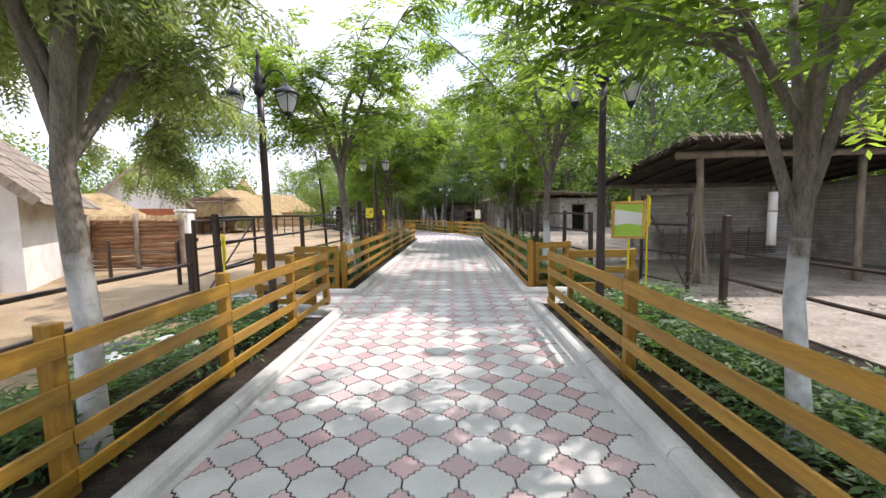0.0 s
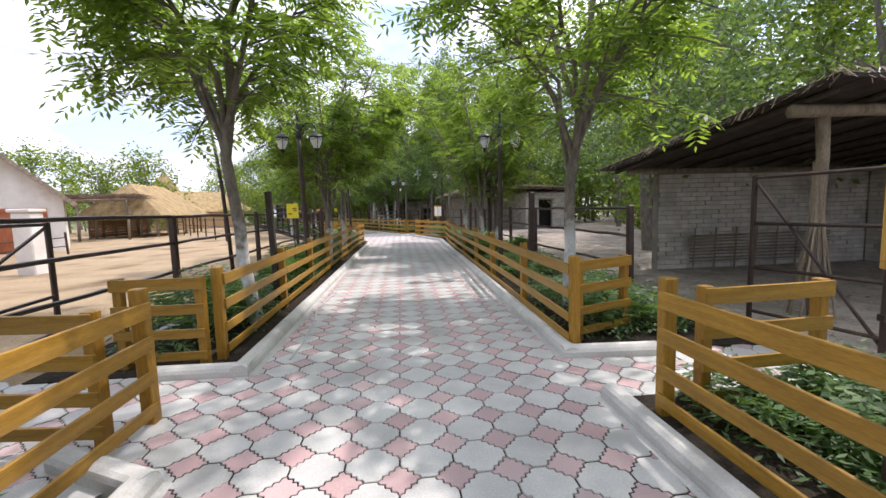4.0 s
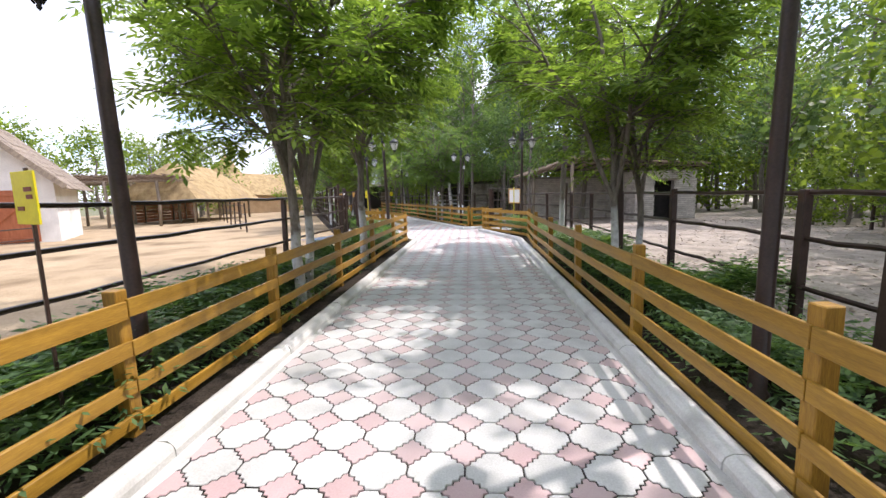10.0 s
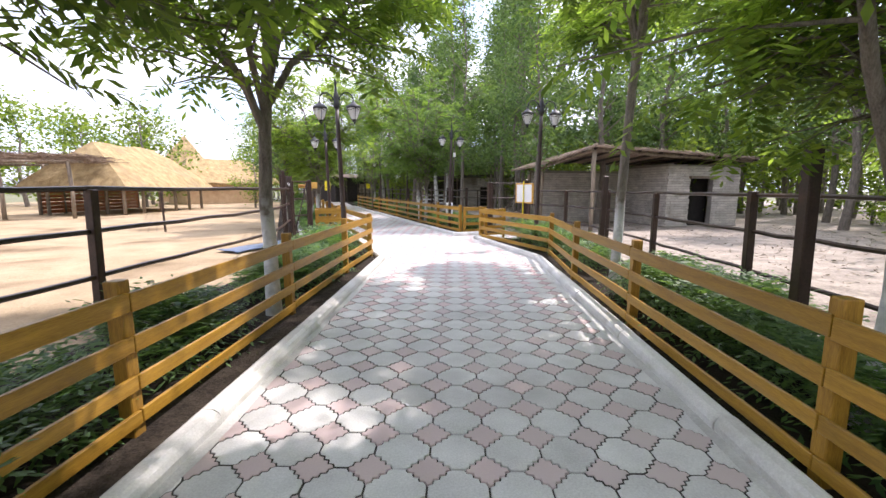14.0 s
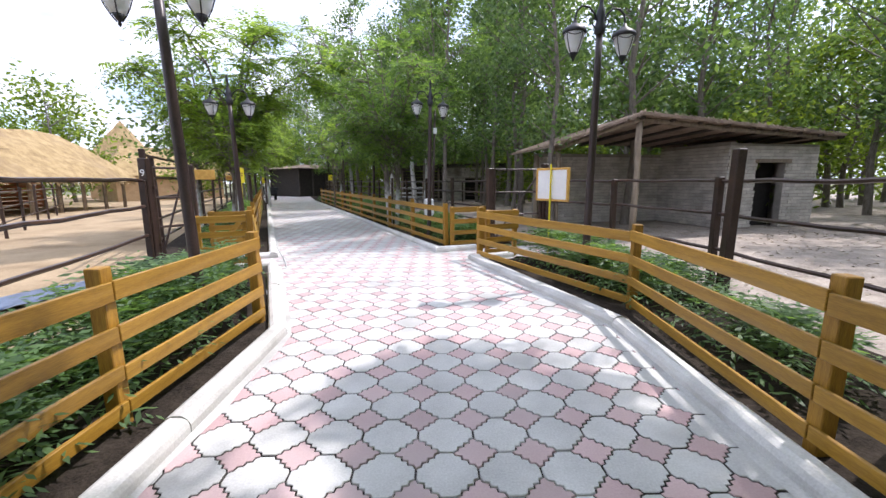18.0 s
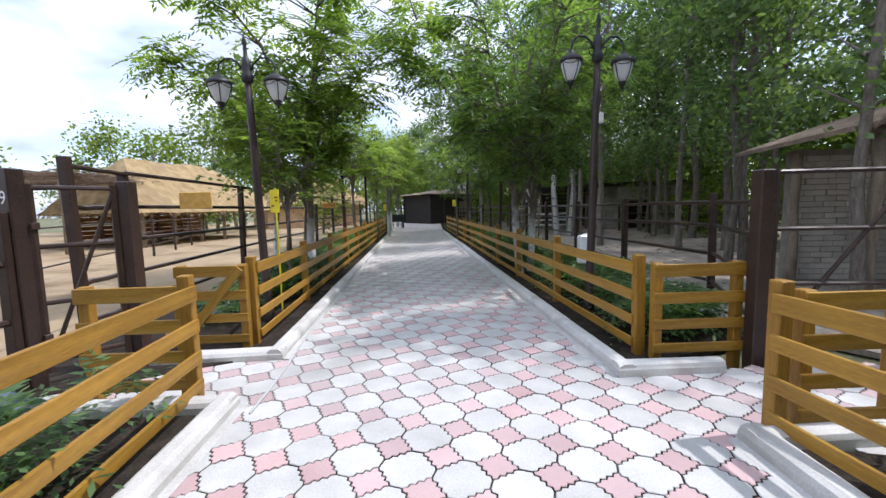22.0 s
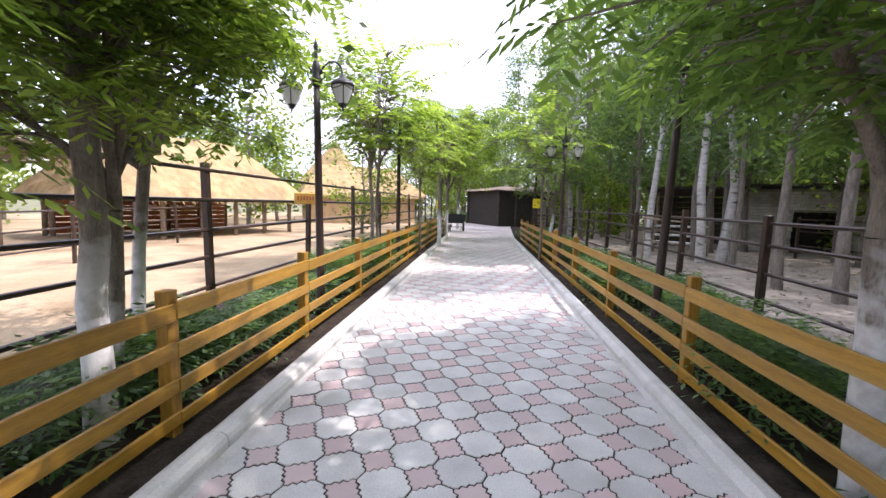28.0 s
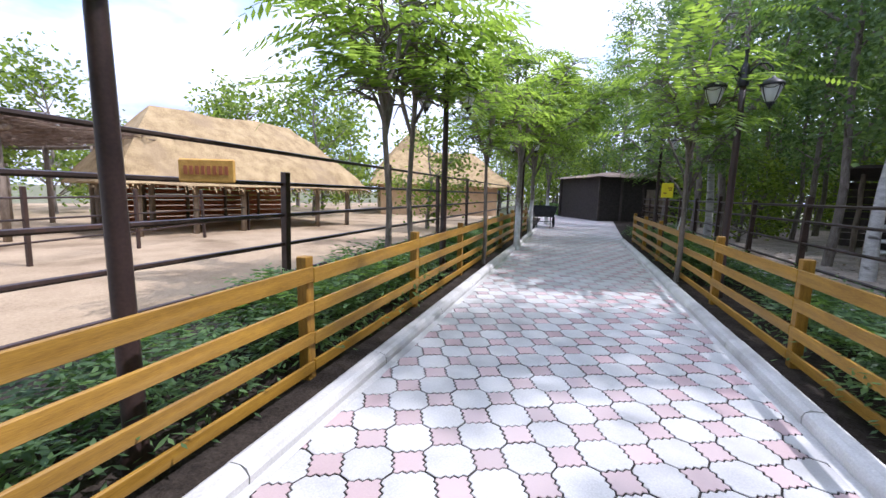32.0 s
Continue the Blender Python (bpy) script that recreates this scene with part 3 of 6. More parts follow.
def timber_fence(pts, group="low timber fences", side=1, bay=2.2, label="low ochre-stained timber fence of four flat rails"):
    """Posts along a line, and four rails on the side of the path."""
    f = thing("timber_fence", Matrix.Translation((*pts[0], 0)), label, "fence", group)
    inv = f.matrix_world.inverted()
    for leg, ((x0, y0), (x1, y1)) in enumerate(zip(pts, pts[1:])):
        d = Vector((x1 - x0, y1 - y0, 0))
        u = d.normalized()
        n = Vector((-u.y, u.x, 0)) * side
        bays = max(1, round(d.length / bay))
        step = d.length / bays
        for i in range(bays + 1):
            if i == 0 and leg:
                continue
            p = Vector((x0, y0, 0)) + u * step * i - n * 0.052
            bm = bmesh.new()
            h = FH + rng.uniform(0.02, 0.06)
            box(bm, (-0.045, -0.045, -0.12), (0.045, 0.045, h), None, 0.006)
            ob = part("post", bm, M_WOOD_END, f)
            ob.matrix_local = inv @ Matrix.Translation(p) @ Matrix.Rotation(math.atan2(u.y, u.x) + rng.uniform(-0.04, 0.04), 4, "Z") @ Matrix.Rotation(rng.uniform(-0.015, 0.015), 4, "X")
        for i in range(bays):
            for z, h in RAILS:
                a = Vector((x0, y0, z)) + u * (step * i + 0.004) + Vector((0, 0, rng.uniform(-0.008, 0.008)))
                b = Vector((x0, y0, z)) + u * (step * (i + 1) - 0.004) + Vector((0, 0, rng.uniform(-0.008, 0.008)))
                beam("rail", a + n * 0.006, b + n * 0.006, 0.026, h, M_WOOD, f, 0.004)
    return f


def far_posts(o, stations):
    return [far(k, o) for k in stations]


timber_fence([(1.60, y) for y in (-7.1, -4.95, -2.8, -0.65, 1.55, 3.72, 6.42)], bay=9)
timber_fence([(1.55, 7.78), (1.60, 9.66), (1.66, 11.95), (1.71, 14.05), (1.77, 16.4), (1.82, 18.78), (1.88, 21.15), (2.06, 23.6), (0.70, 26.72)], bay=9)
timber_fence(far_posts(OR + 0.37, (26.0, 28.2, 30.42, 32.4, 34.6, 36.85, 39.1, 41.2, 43.25, 45.3, 47.4)), bay=9)
timber_fence([(-1.93, y) for y in (-6.9, -4.75, -2.6, -0.85, 0.7, 2.25, 3.85, 5.4, 6.9)], side=-1, bay=9)
timber_fence([(-1.95, 8.15), (-1.95, 10.43), (-1.95, 12.45), (-1.95, 14.4), (-1.95, 16.7), (-1.95, 19.1), (-1.92, 21.5), (-1.86, 23.3), (-3.16, 26.15)], side=-1, bay=9)
timber_fence(far_posts(OL - 0.40, (26.8, 28.92, 31.0, 33.0, 35.1, 37.3, 39.5, 41.6, 43.7, 45.8, 47.8, 49.5)), side=-1, bay=9)


def fence_return(a, b, brace=False, label="short ochre timber fence panel closing the end of the run"):
    """A short panel of four rails between two posts."""
    f = thing("fence_panel", Matrix.Translation((*a, 0)), label, "fence panel", "short fence panels")
    inv = f.matrix_world.inverted()
    a3, b3 = Vector((*a, 0)), Vector((*b, 0))
    u = (b3 - a3).normalized()
    n = Vector((-u.y, u.x, 0)) * (1 if u.x > 0 else -1)
    for p in (a3, b3):
        bm = bmesh.new()
        box(bm, (-0.04, -0.04, -0.1), (0.04, 0.04, FH - 0.03), None, 0.006)
        part("post", bm, M_WOOD_END, f).matrix_local = inv @ Matrix.Translation(p) @ Matrix.Rotation(math.atan2(u.y, u.x), 4, "Z")
    for z, h in RAILS:
        beam("rail", a3 + Vector((0, 0, z)) - n * 0.055 - u * 0.05, b3 + Vector((0, 0, z)) - n * 0.055 + u * 0.05, 0.026, h, M_WOOD, f, 0.004)
    if brace:
        beam("brace", a3 + Vector((0, 0, 0.87)) - n * 0.083, b3 + Vector((0, 0, 0.1)) - n * 0.083, 0.026, 0.09, M_WOOD, f, 0.004)


fence_return((1.76, 8.05), (2.42, 8.3))
fence_return((-2.1, 8.0), (-2.85, 8.02))
fence_return((0.90, 26.82), (1.45, 27.02))
fence_return((-3.3, 26.15), (-3.95, 25.9))
fence_return((0.28, 27.9), (0.98, 28.16))
fence_return((-3.72, 27.2), (-4.3, 26.98), True, "short ochre timber fence panel with a diagonal brace")
fence_return((1.95, 6.45), (2.9, 6.5))
fence_return((-2.1, 6.6), (-3.0, 6.7))


# ---- steel pipe fences ----
def pipe_fence(pts, rails, height, gap=2.4, r=0.026, post=0.045, label="dark brown steel pipe fence round the animal yard", tall=()):
    f = thing("pipe_fence", Matrix.Translation((*pts[0], 0)), label, "fence", "steel pipe fences")
    inv = f.matrix_world.inverted()
    count = 0
    for leg, ((x0, y0), (x1, y1)) in enumerate(zip(pts, pts[1:])):
        d = Vector((x1 - x0, y1 - y0, 0))
        n = max(1, round(d.length / gap))
        for i in range(n + 1):
            if leg and i == 0:
                continue
            p = Vector((x0, y0, 0)) + d * (i / n)
            h = height + (tall[count % len(tall)] if tall else 0) + rng.uniform(-0.03, 0.05)
            count += 1
            bm = bmesh.new()
            box(bm, (-post, -post, -0.15), (post, post, h), None, 0.008)
            part("post", bm, M_STEEL, f).matrix_local = inv @ Matrix.Translation(p) @ Matrix.Rotation(math.atan2(d.y, d.x), 4, "Z") @ Matrix.Rotation(rng.uniform(-0.025, 0.025), 4, "X") @ Matrix.Rotation(rng.uniform(-0.02, 0.02), 4, "Y")
        for z in rails:
            pts3 = [(x0 + d.x * k / 6, y0 + d.y * k / 6, z + rng.uniform(-0.012, 0.012)) for k in range(7)]
            pipe("rail", pts3, r, M_STEEL, f, 6)
    return f


def steel_gate(a, b, height, label="dark steel pipe gate with a slanting brace, standing ajar"):
    f = thing("steel_gate", Matrix.Translation((*a, 0)), label, "gate", "steel gates")
    A, B = Vector((*a, 0)), Vector((*b, 0))
    for p in (A, B):
        pipe("upright", [p + Vector((0, 0, 0.12)), p + Vector((0, 0, height))], 0.03, M_STEEL, f, 6)
    for k in (0.14, 0.42, 0.7, 0.985):
        pipe("bar", [A + Vector((0, 0, height * k)), B + Vector((0, 0, height * k))], 0.02, M_STEEL, f, 6)
    pipe("brace", [A + Vector((0, 0, 0.16)), B + Vector((0, 0, height * 0.97))], 0.018, M_STEEL, f, 6)
    for k in (0.25, 0.8):
        bm = bmesh.new()
        box(bm, (-0.045, -0.03, -0.03), (0.045, 0.03, 0.03), None, 0.006)
        part("hinge", bm, M_STEEL, f).matrix_local = f.matrix_world.inverted() @ Matrix.Translation(A + Vector((0, 0, height * k)))


pipe_fence([(-3.75, -5.0), (-3.7, 6.1)], (0.40, 0.80), 1.28, 3.0)
pipe_fence([(-3.78, 6.95), (-3.74, 10.75), (-3.72, 14.5), (-3.72, 18.45), (-3.72, 22.5), (-4.68, 25.8)], (0.60, 1.06, 1.48), 1.50, 9)
pipe_fence([far(26.6, 4.95), far(27.45, 4.9), far(58.95, 4.8)], (0.36, 0.76, 1.14, 1.52, 1.92), 1.62, 3.15, tall=(0.36, 0.3, 0.34, 0.36, 0.05))
pipe_fence([(4.3, -5.0), (4.25, 6.4)], (0.42, 0.85), 1.35, 3.0)
pipe_fence([(3.45, 9.9), (3.42, 12.05), (3.40, 14.3), (3.48, 17.0), (3.6, 19.55), (3.7, 22.2), (3.75, 24.7), (3.35, 27.0), (2.42, 28.22)], (0.50, 0.98, 1.42), 1.45, 9)
for x, y, h, tilt in ((2.76, 12.75, 1.80, 0.02), (3.05, 18.1, 1.86, -0.03), (3.31, 23.85, 1.78, 0.02)):
    q = tagged(link_mesh("steel_post", (lambda b: (box(b, (-0.055, -0.055, -0.15), (0.055, 0.055, h), None, 0.01), b)[1])(bmesh.new()), M_STEEL), "tall rusty brown steel post standing in the planting bed", "post", "tall steel posts in the bed")
    q.matrix_world = Matrix.Translation((x, y, 0)) @ Matrix.Rotation(tilt, 4, "Y")
pipe_fence([(1.12, 28.12), far(27.6, 12.3), far(60, 12.4)], (0.36, 0.74, 1.12, 1.42), 1.5, 2.3, tall=(0, 0.05))
pipe_fence([(-6.0, 9.2), (-13.5, 12.5), (-14.5, 23.0)], (0.35, 0.7), 0.95, 3.2, 0.02, 0.035, label="rusty low pipe fence dividing the sand yards")
pipe_fence([far(30, 1.0), far(44, -2.5)], (0.4, 0.8, 1.2), 1.35, 2.6, 0.02, 0.035, label="steel pipe fence dividing the far sand yard")
pipe_fence([far(28.5, 20.5), far(44, 19.5)], (0.45, 0.95, 1.35), 1.4, 2.4, 0.024, 0.04, label="steel pipe fence at the edge of the wood")
pipe_fence([(12.6, 10), (13.5, 24.5)], (0.45, 0.95, 1.35), 1.45, 2.4, 0.024, 0.04, label="steel pipe fence at the edge of the wood")
steel_gate((-3.7, 6.2), (-4.1, 8.9), 1.45)
steel_gate((4.0, 6.9), (3.75, 8.0), 1.75)
steel_gate((1.20, 28.07), (2.24, 28.27), 1.70)
steel_gate((-4.64, 25.98), (-4.40, 26.46), 1.70)



def edging(name, pts, width, z, label):
    """A line of cast concrete strips, end to end, behind a bed."""
    f = thing(name, Matrix.Translation((*pts[0], 0)), label, "kerb", "concrete bed edgings", "structure")
    inv = f.matrix_world.inverted()
    for (x0, y0), (x1, y1) in zip(pts, pts[1:]):
        d = Vector((x1 - x0, y1 - y0, 0))
        n = max(1, round(d.length / 1.6))
        u = d / n
        for i in range(n):
            bm = bmesh.new()
            box(bm, (0.006, -width / 2, -0.12), (u.length - 0.006, width / 2, z), None, 0.012)
            part("concrete_strip", bm, M_CEMENT, f).matrix_local = inv @ Matrix.Translation(Vector((x0, y0, rng.uniform(-0.012, 0.012))) + u * i) @ Matrix.Rotation(math.atan2(d.y, d.x) + rng.uniform(-0.008, 0.008), 4, "Z")
    return f


edging("bed_edging", [(-3.18, 9.0), (-3.1, 22.9), (-4.10, 25.9)], 0.20, 0.05, "rough cast concrete edging behind the planting bed")
edging("bed_edging", [far(27.2, 5.42), far(50, 5.42)], 0.18, 0.05, "rough cast concrete edging behind the planting bed")
edging("bed_edging", [far(27.0, 12.05), far(50, 12.1)], 0.16, 0.05, "rough cast concrete edging behind the planting bed")
def gate_post(x, y, h, digit=None, face=0.0):
    """A heavy square post by a gate, with the yard's number painted on it."""
    f = thing("gate_post", Matrix.Translation((x, y, 0)) @ Matrix.Rotation(face, 4, "Z"), "heavy dark steel gate post" + (" with a white painted " + digit if digit else " set by the kerb"), "gate post", "heavy gate posts")
    bm = bmesh.new()
    box(bm, (-0.062, -0.062, -0.15), (0.062, 0.062, h), None, 0.01)
    part("shaft", bm, M_STEEL, f)
    if digit:
        cu = bpy.data.curves.new("digit", "FONT")
        cu.body, cu.size, cu.align_x = digit, 0.15, "CENTER"
        ob = bpy.data.objects.new("digit", cu)
        me = bpy.data.meshes.new_from_object(ob)
        bpy.data.objects.remove(ob)
        me.materials.append(M_SIGNWHITE)
        d = new("digit", me)
        d.parent = f
        d.matrix_local = Matrix.Translation((0, -0.0645, h - 0.28)) @ Matrix.Rotation(math.pi / 2, 4, "X")
        d["label"] = "white painted number " + digit


gate_post(-4.36, 26.55, 1.74, None, PHI)
gate_post(-4.69, 25.9, 1.82, "9", 0.1)
gate_post(1.10, 28.05, 1.70, None, PHI)
gate_post(2.34, 28.3, 1.80, "4", 0.35)

# ---- lamp posts ----
def lamp_post(x, y, turn, lean=(0, 0), first=None, tall=1.0):
    m = Matrix.Translation((x, y, 0)) @ Matrix.Rotation(turn, 4, "Z") @ Matrix.Rotation(lean[0], 4, "X") @ Matrix.Rotation(lean[1], 4, "Y")
    if first:
        c = copy_thing(first, m)
        c.scale = (1, 1, tall)
        return c
    f = thing("street_lamp", m, "brown two-armed street lamp post with frosted lantern shades", "street lamp", "street lamps along the walkway")
    bm = bmesh.new()
    lathe(bm, [(0.075, -0.1), (0.075, 0.10), (0.055, 0.13), (0.05, 1.6), (0.044, 2.6), (0.042, 3.05)], 12)
    part("pole", bm, M_LAMP, f, smooth=True)
    bm = bmesh.new()
    lathe(bm, [(0.05, 3.02), (0.068, 3.04), (0.068, 3.12), (0.05, 3.16), (0.06, 3.22), (0.045, 3.30), (0.026, 3.34), (0.022, 3.46), (0.032, 3.50), (0.018, 3.56), (0.004, 3.60)], 12)
    part("finial", bm, M_IRON, f, smooth=True)
    for s in (-1, 1):
        bm = bmesh.new()
        pts = [(s * 0.04, 0, 3.16), (s * 0.09, 0, 3.25), (s * 0.17, 0, 3.315), (s * 0.26, 0, 3.315), (s * 0.325, 0, 3.26), (s * 0.345, 0, 3.17), (s * 0.345, 0, 3.12)]
        tube(bm, pts, 0.013, 6)
        tube(bm, [(s * 0.05, 0, 3.08), (s * 0.1, 0, 3.12), (s * 0.12, 0, 3.18), (s * 0.085, 0, 3.2), (s * 0.07, 0, 3.17)], 0.008, 6)
        part("arm", bm, M_IRON, f, smooth=True)
        bm = bmesh.new()
        lathe(bm, [(0.05, 2.80), (0.085, 2.86), (0.118, 2.96), (0.13, 3.02), (0.125, 3.03)], 16, (s * 0.345, 0, 0))
        shade = part("shade", bm, M_GLASS, f, "frosted white lantern glass", smooth=True)
        bm = bmesh.new()
        c = (s * 0.345, 0, 0)
        lathe(bm, [(0.148, 3.01), (0.152, 3.03), (0.135, 3.06), (0.07, 3.10), (0.03, 3.13), (0.02, 3.16)], 16, c)
        part("cap", bm, M_IRON, shade, "black iron lantern cap", smooth=True)
        bm = bmesh.new()
        for k in range(4):
            a = k * math.pi / 2 + 0.4
            ca, sa = math.cos(a), math.sin(a)
            tube(bm, [(c[0] + r * ca, r * sa, z) for r, z in ((0.138, 3.02), (0.124, 2.95), (0.092, 2.86), (0.055, 2.79), (0.02, 2.74))], 0.006, 5)
        for k in range(4):
            a0 = k * math.pi / 2 + 0.4
            tube(bm, [(c[0] + 0.14 * math.cos(a0 + q * math.pi / 12), 0.14 * math.sin(a0 + q * math.pi / 12), 3.01 - 0.045 * math.sin(q / 6 * math.pi)) for q in range(7)], 0.005, 5)
        lathe(bm, [(0.052, 2.80), (0.03, 2.765), (0.012, 2.74), (0.016, 2.72), (0.003, 2.70)], 10, c)
        part("cage", bm, M_IRON, shade, smooth=True)
    return f


LAMP = lamp_post(1.98, 5.32, 0.03)
for x, y, turn, lean, tall in ((-2.25, 5.5, 0.0, (0, -0.012), 1.0), (-2.10, 12.72, 0.02, (0, -0.02), 1.0), (2.11, 12.9, -0.03, (0, 0.005), 1.0), (-2.42, 23.2, 0.1, (0, -0.03), 1.04),
                               (2.01, 24.78, 0.15, (0, 0.01), 1.085), (-4.22, 28.1, PHI, (0, -0.025), 1.0), (-0.24, 29.66, PHI, (0, 0.02), 1.08), (-6.55, 33.85, PHI, (0, -0.015), 1.0),
                               (-2.52, 35.5, PHI, (0, 0.03), 1.06), (-8.35, 38.4, PHI, (0, 0.0), 1.0), (-4.79, 40.72, PHI, (0, 0.0), 1.02), (-10.4, 44.6, PHI, (0, 0.0), 1.0), (-7.2, 47.2, PHI, (0, 0.0), 1.05)):
    lamp_post(x, y, turn, lean, LAMP, tall)


# ---- sheds and huts ----
def brick_wall(name, p, q, h, parent, thick=0.22, course=0.10, length=0.36, doors=(), front=1, label="", far_joined=False, top=None):
    """A wall of courses between two ground points: a mortar core, and bricks proud of it on its front. doors: (from, to, height) along it."""
    p, q = Vector((*p, 0)), Vector((*q, 0))
    u = (q - p).normalized()
    L = (q - p).length
    n = Vector((u.y, -u.x, 0)) * front
    m = Matrix(((u.x, -n.x, 0, p.x), (u.y, -n.y, 0, p.y), (0, 0, 1, 0), (0, 0, 0, 1)))
    height = top if top else (lambda k: h)
    bm = bmesh.new()
    edges = [0.0, L]
    for a, b, dh in doors:
        edges += [a, b]
    edges = sorted(edges)
    for a, b in zip(edges, edges[1:]):
        inside_door = [d for d in doors if d[0] <= (a + b) / 2 <= d[1]]
        z0 = inside_door[0][2] if inside_door else -0.1
        z1 = min(height(a), height(b))
        lo = [bm.verts.new((x, y, z0)) for x, y in ((a, 0.012), (b, 0.012), (b, thick), (a, thick))]
        hi = [bm.verts.new((x, y, height(x))) for x, y in ((a, 0.012), (b, 0.012), (b, thick), (a, thick))]
        bm.faces.new(hi)
        bm.faces.new(lo[::-1])
        for i in range(4):
            j = (i + 1) % 4
            bm.faces.new((lo[i], lo[j], hi[j], hi[i]))
    bmesh.ops.recalc_face_normals(bm, faces=bm.faces)
    base = parent.matrix_world.inverted()
    wall = part(name, bm, M_MORTAR, parent, label)
    wall.matrix_local = base @ m
    shared = {}
    z, row = 0.0, 0
    while z + course < h + 1.2:
        x = -(length / 2 if row % 2 else 0.0) + rng.uniform(-0.03, 0.03)
        while x < L:
            a, b = max(x, 0.0), min(x + length, L)
            x += length
            if b - a < 0.05 or z + course > min(height(a), height(b)) - 0.01:
                continue
            for da, db, dh in doors:
                if z < dh and a < db and b > da:
                    if a < da:
                        b = da
                    elif b > db:
                        a = db
                    else:
                        a = b
            if b - a < 0.05:
                continue
            w = round((b - a) / 0.06) * 0.06
            key = min(max(w, 0.06), length)
            if key not in shared:
                t = bmesh.new()
                box(t, (0.005, -0.012, 0.006), (key - 0.006, 0.03, course - 0.005), None, 0.004)
                shared[key] = bpy.data.meshes.new("brick")
                t.to_mesh(shared[key])
                t.free()
                shared[key].materials.append(M_BRICK)
            ob = new("brick", shared[key])
            ob.parent = wall
            ob.matrix_local = pose(a, rng.uniform(-0.004, 0.006), z, rng.uniform(-0.6, 0.6), rng.uniform(-0.5, 0.5), rng.uniform(-0.5, 0.5))
        z += course
        row += 1
    return wall


def pole_beam(name, a, b, r, mat, parent, n=7):
    a, b = Vector(a), Vector(b)
    base = parent.matrix_world.inverted()
    bm = bmesh.new()
    pts = []
    for k in range(6):
        p = a.lerp(b, k / 5) + Vector((rng.uniform(-1, 1), rng.uniform(-1, 1), rng.uniform(-1, 1))) * r * 0.22
        pts.append(base @ p)
    tube(bm, pts, [r * rng.uniform(0.88, 1.08) for _ in pts], n)
    return part(name, bm, mat, parent, smooth=True)


def slab(bm, a, b, c, d, thick):
    """A roof sheet over four corners."""
    top = [bm.verts.new(p) for p in (a, b, c, d)]
    low = [bm.verts.new((p[0], p[1], p[2] - thick)) for p in (a, b, c, d)]
    bm.faces.new(top)
    bm.faces.new(low[::-1])
    for i in range(4):
        j = (i + 1) % 4
        bm.faces.new((low[i], low[j], top[j], top[i]))


def ragged(name, corners, count, mat, parent, length=0.5, width=0.05, droop=0.25):
    """Straw or reed ends hanging over a roof's edges."""
    base = parent.matrix_world.inverted()
    V, F = [], []
    r = random.Random(count)
    for a, b in corners:
        a, b = Vector(a), Vector(b)
        out = (b - a).cross(Vector((0, 0, 1))).normalized()
        for _ in range(count):
            p = a.lerp(b, r.random())
            l, w = length * r.uniform(0.3, 1.0), width * r.uniform(0.4, 1.2)
            u = (b - a).normalized()
            tip = p + out * l * r.uniform(-0.3, 0.55) - Vector((0, 0, droop * r.uniform(0.2, 1.0))) + u * r.uniform(-0.1, 0.1)
            back = p - out * l * 0.6 + Vector((0, 0, 0.02 + 0.04 * r.random()))
            i = len(V)
            V += [base @ (back - u * w), base @ (back + u * w), base @ (tip + u * w * 0.3), base @ (tip - u * w * 0.3)]
            F.append((i, i + 1, i + 2, i + 3))
    ob = raw_mesh(name, V, F, mat, parent)
    ob["kind"] = "stuff"
    return ob


# open shed in the first yard
shed = thing("brick_shed", Matrix.Translation((5.1, 8.4, 0)), "open pale brick animal shelter with a sloping pole roof", "shed", "animal shelters")
brick_wall("back_wall", (5.55, 12.35), (10.9, 12.35), 2.12, shed, front=1)
brick_wall("side_wall", (10.7, 12.3), (10.7, 8.3), 2.3, shed, front=1, top=lambda k: 2.12 + 0.30 * k / 4.0)
for x, y, h in ((5.1, 8.5, 2.5), (8.3, 8.5, 2.5), (10.6, 8.35, 2.5)):
    pole_beam("post", (x, y, -0.1), (x, y, h), 0.075, M_TIMBER, shed)
pole_beam("front_beam", (4.6, 8.45, 2.55), (11.4, 8.45, 2.58), 0.08, M_TIMBER, shed)
pole_beam("back_beam", (4.9, 12.5, 2.17), (11.2, 12.5, 2.18), 0.07, M_TIMBER, shed)
for k in range(9):
    x = 4.8 + k * 0.78
    pole_beam("rafter", (x, 8.1, 2.70), (x + 0.1, 12.95, 2.22), 0.045, M_DARKWOOD, shed)
for k in range(24):
    x = 4.55 + k * 0.29
    bm = bmesh.new()
    slab(bm, (x - 5.1, 7.85 - 8.4, 2.80 + rng.uniform(-0.01, 0.02)), (x + 0.28 - 5.1, 7.85 - 8.4, 2.80 + rng.uniform(-0.01, 0.02)), (x + 0.30 - 5.1, 13.1 - 8.4, 2.30), (x - 5.1, 13.1 - 8.4, 2.30), 0.045)
    part("roof_plank", bm, M_DARKWOOD, shed)
ragged("reed_fringe", [((4.5, 13.1, 2.30), (4.5, 7.8, 2.82)), ((4.5, 7.8, 2.84), (11.5, 7.8, 2.84))], 170, M_THATCH_OLD, shed, 0.35, 0.02, 0.16)

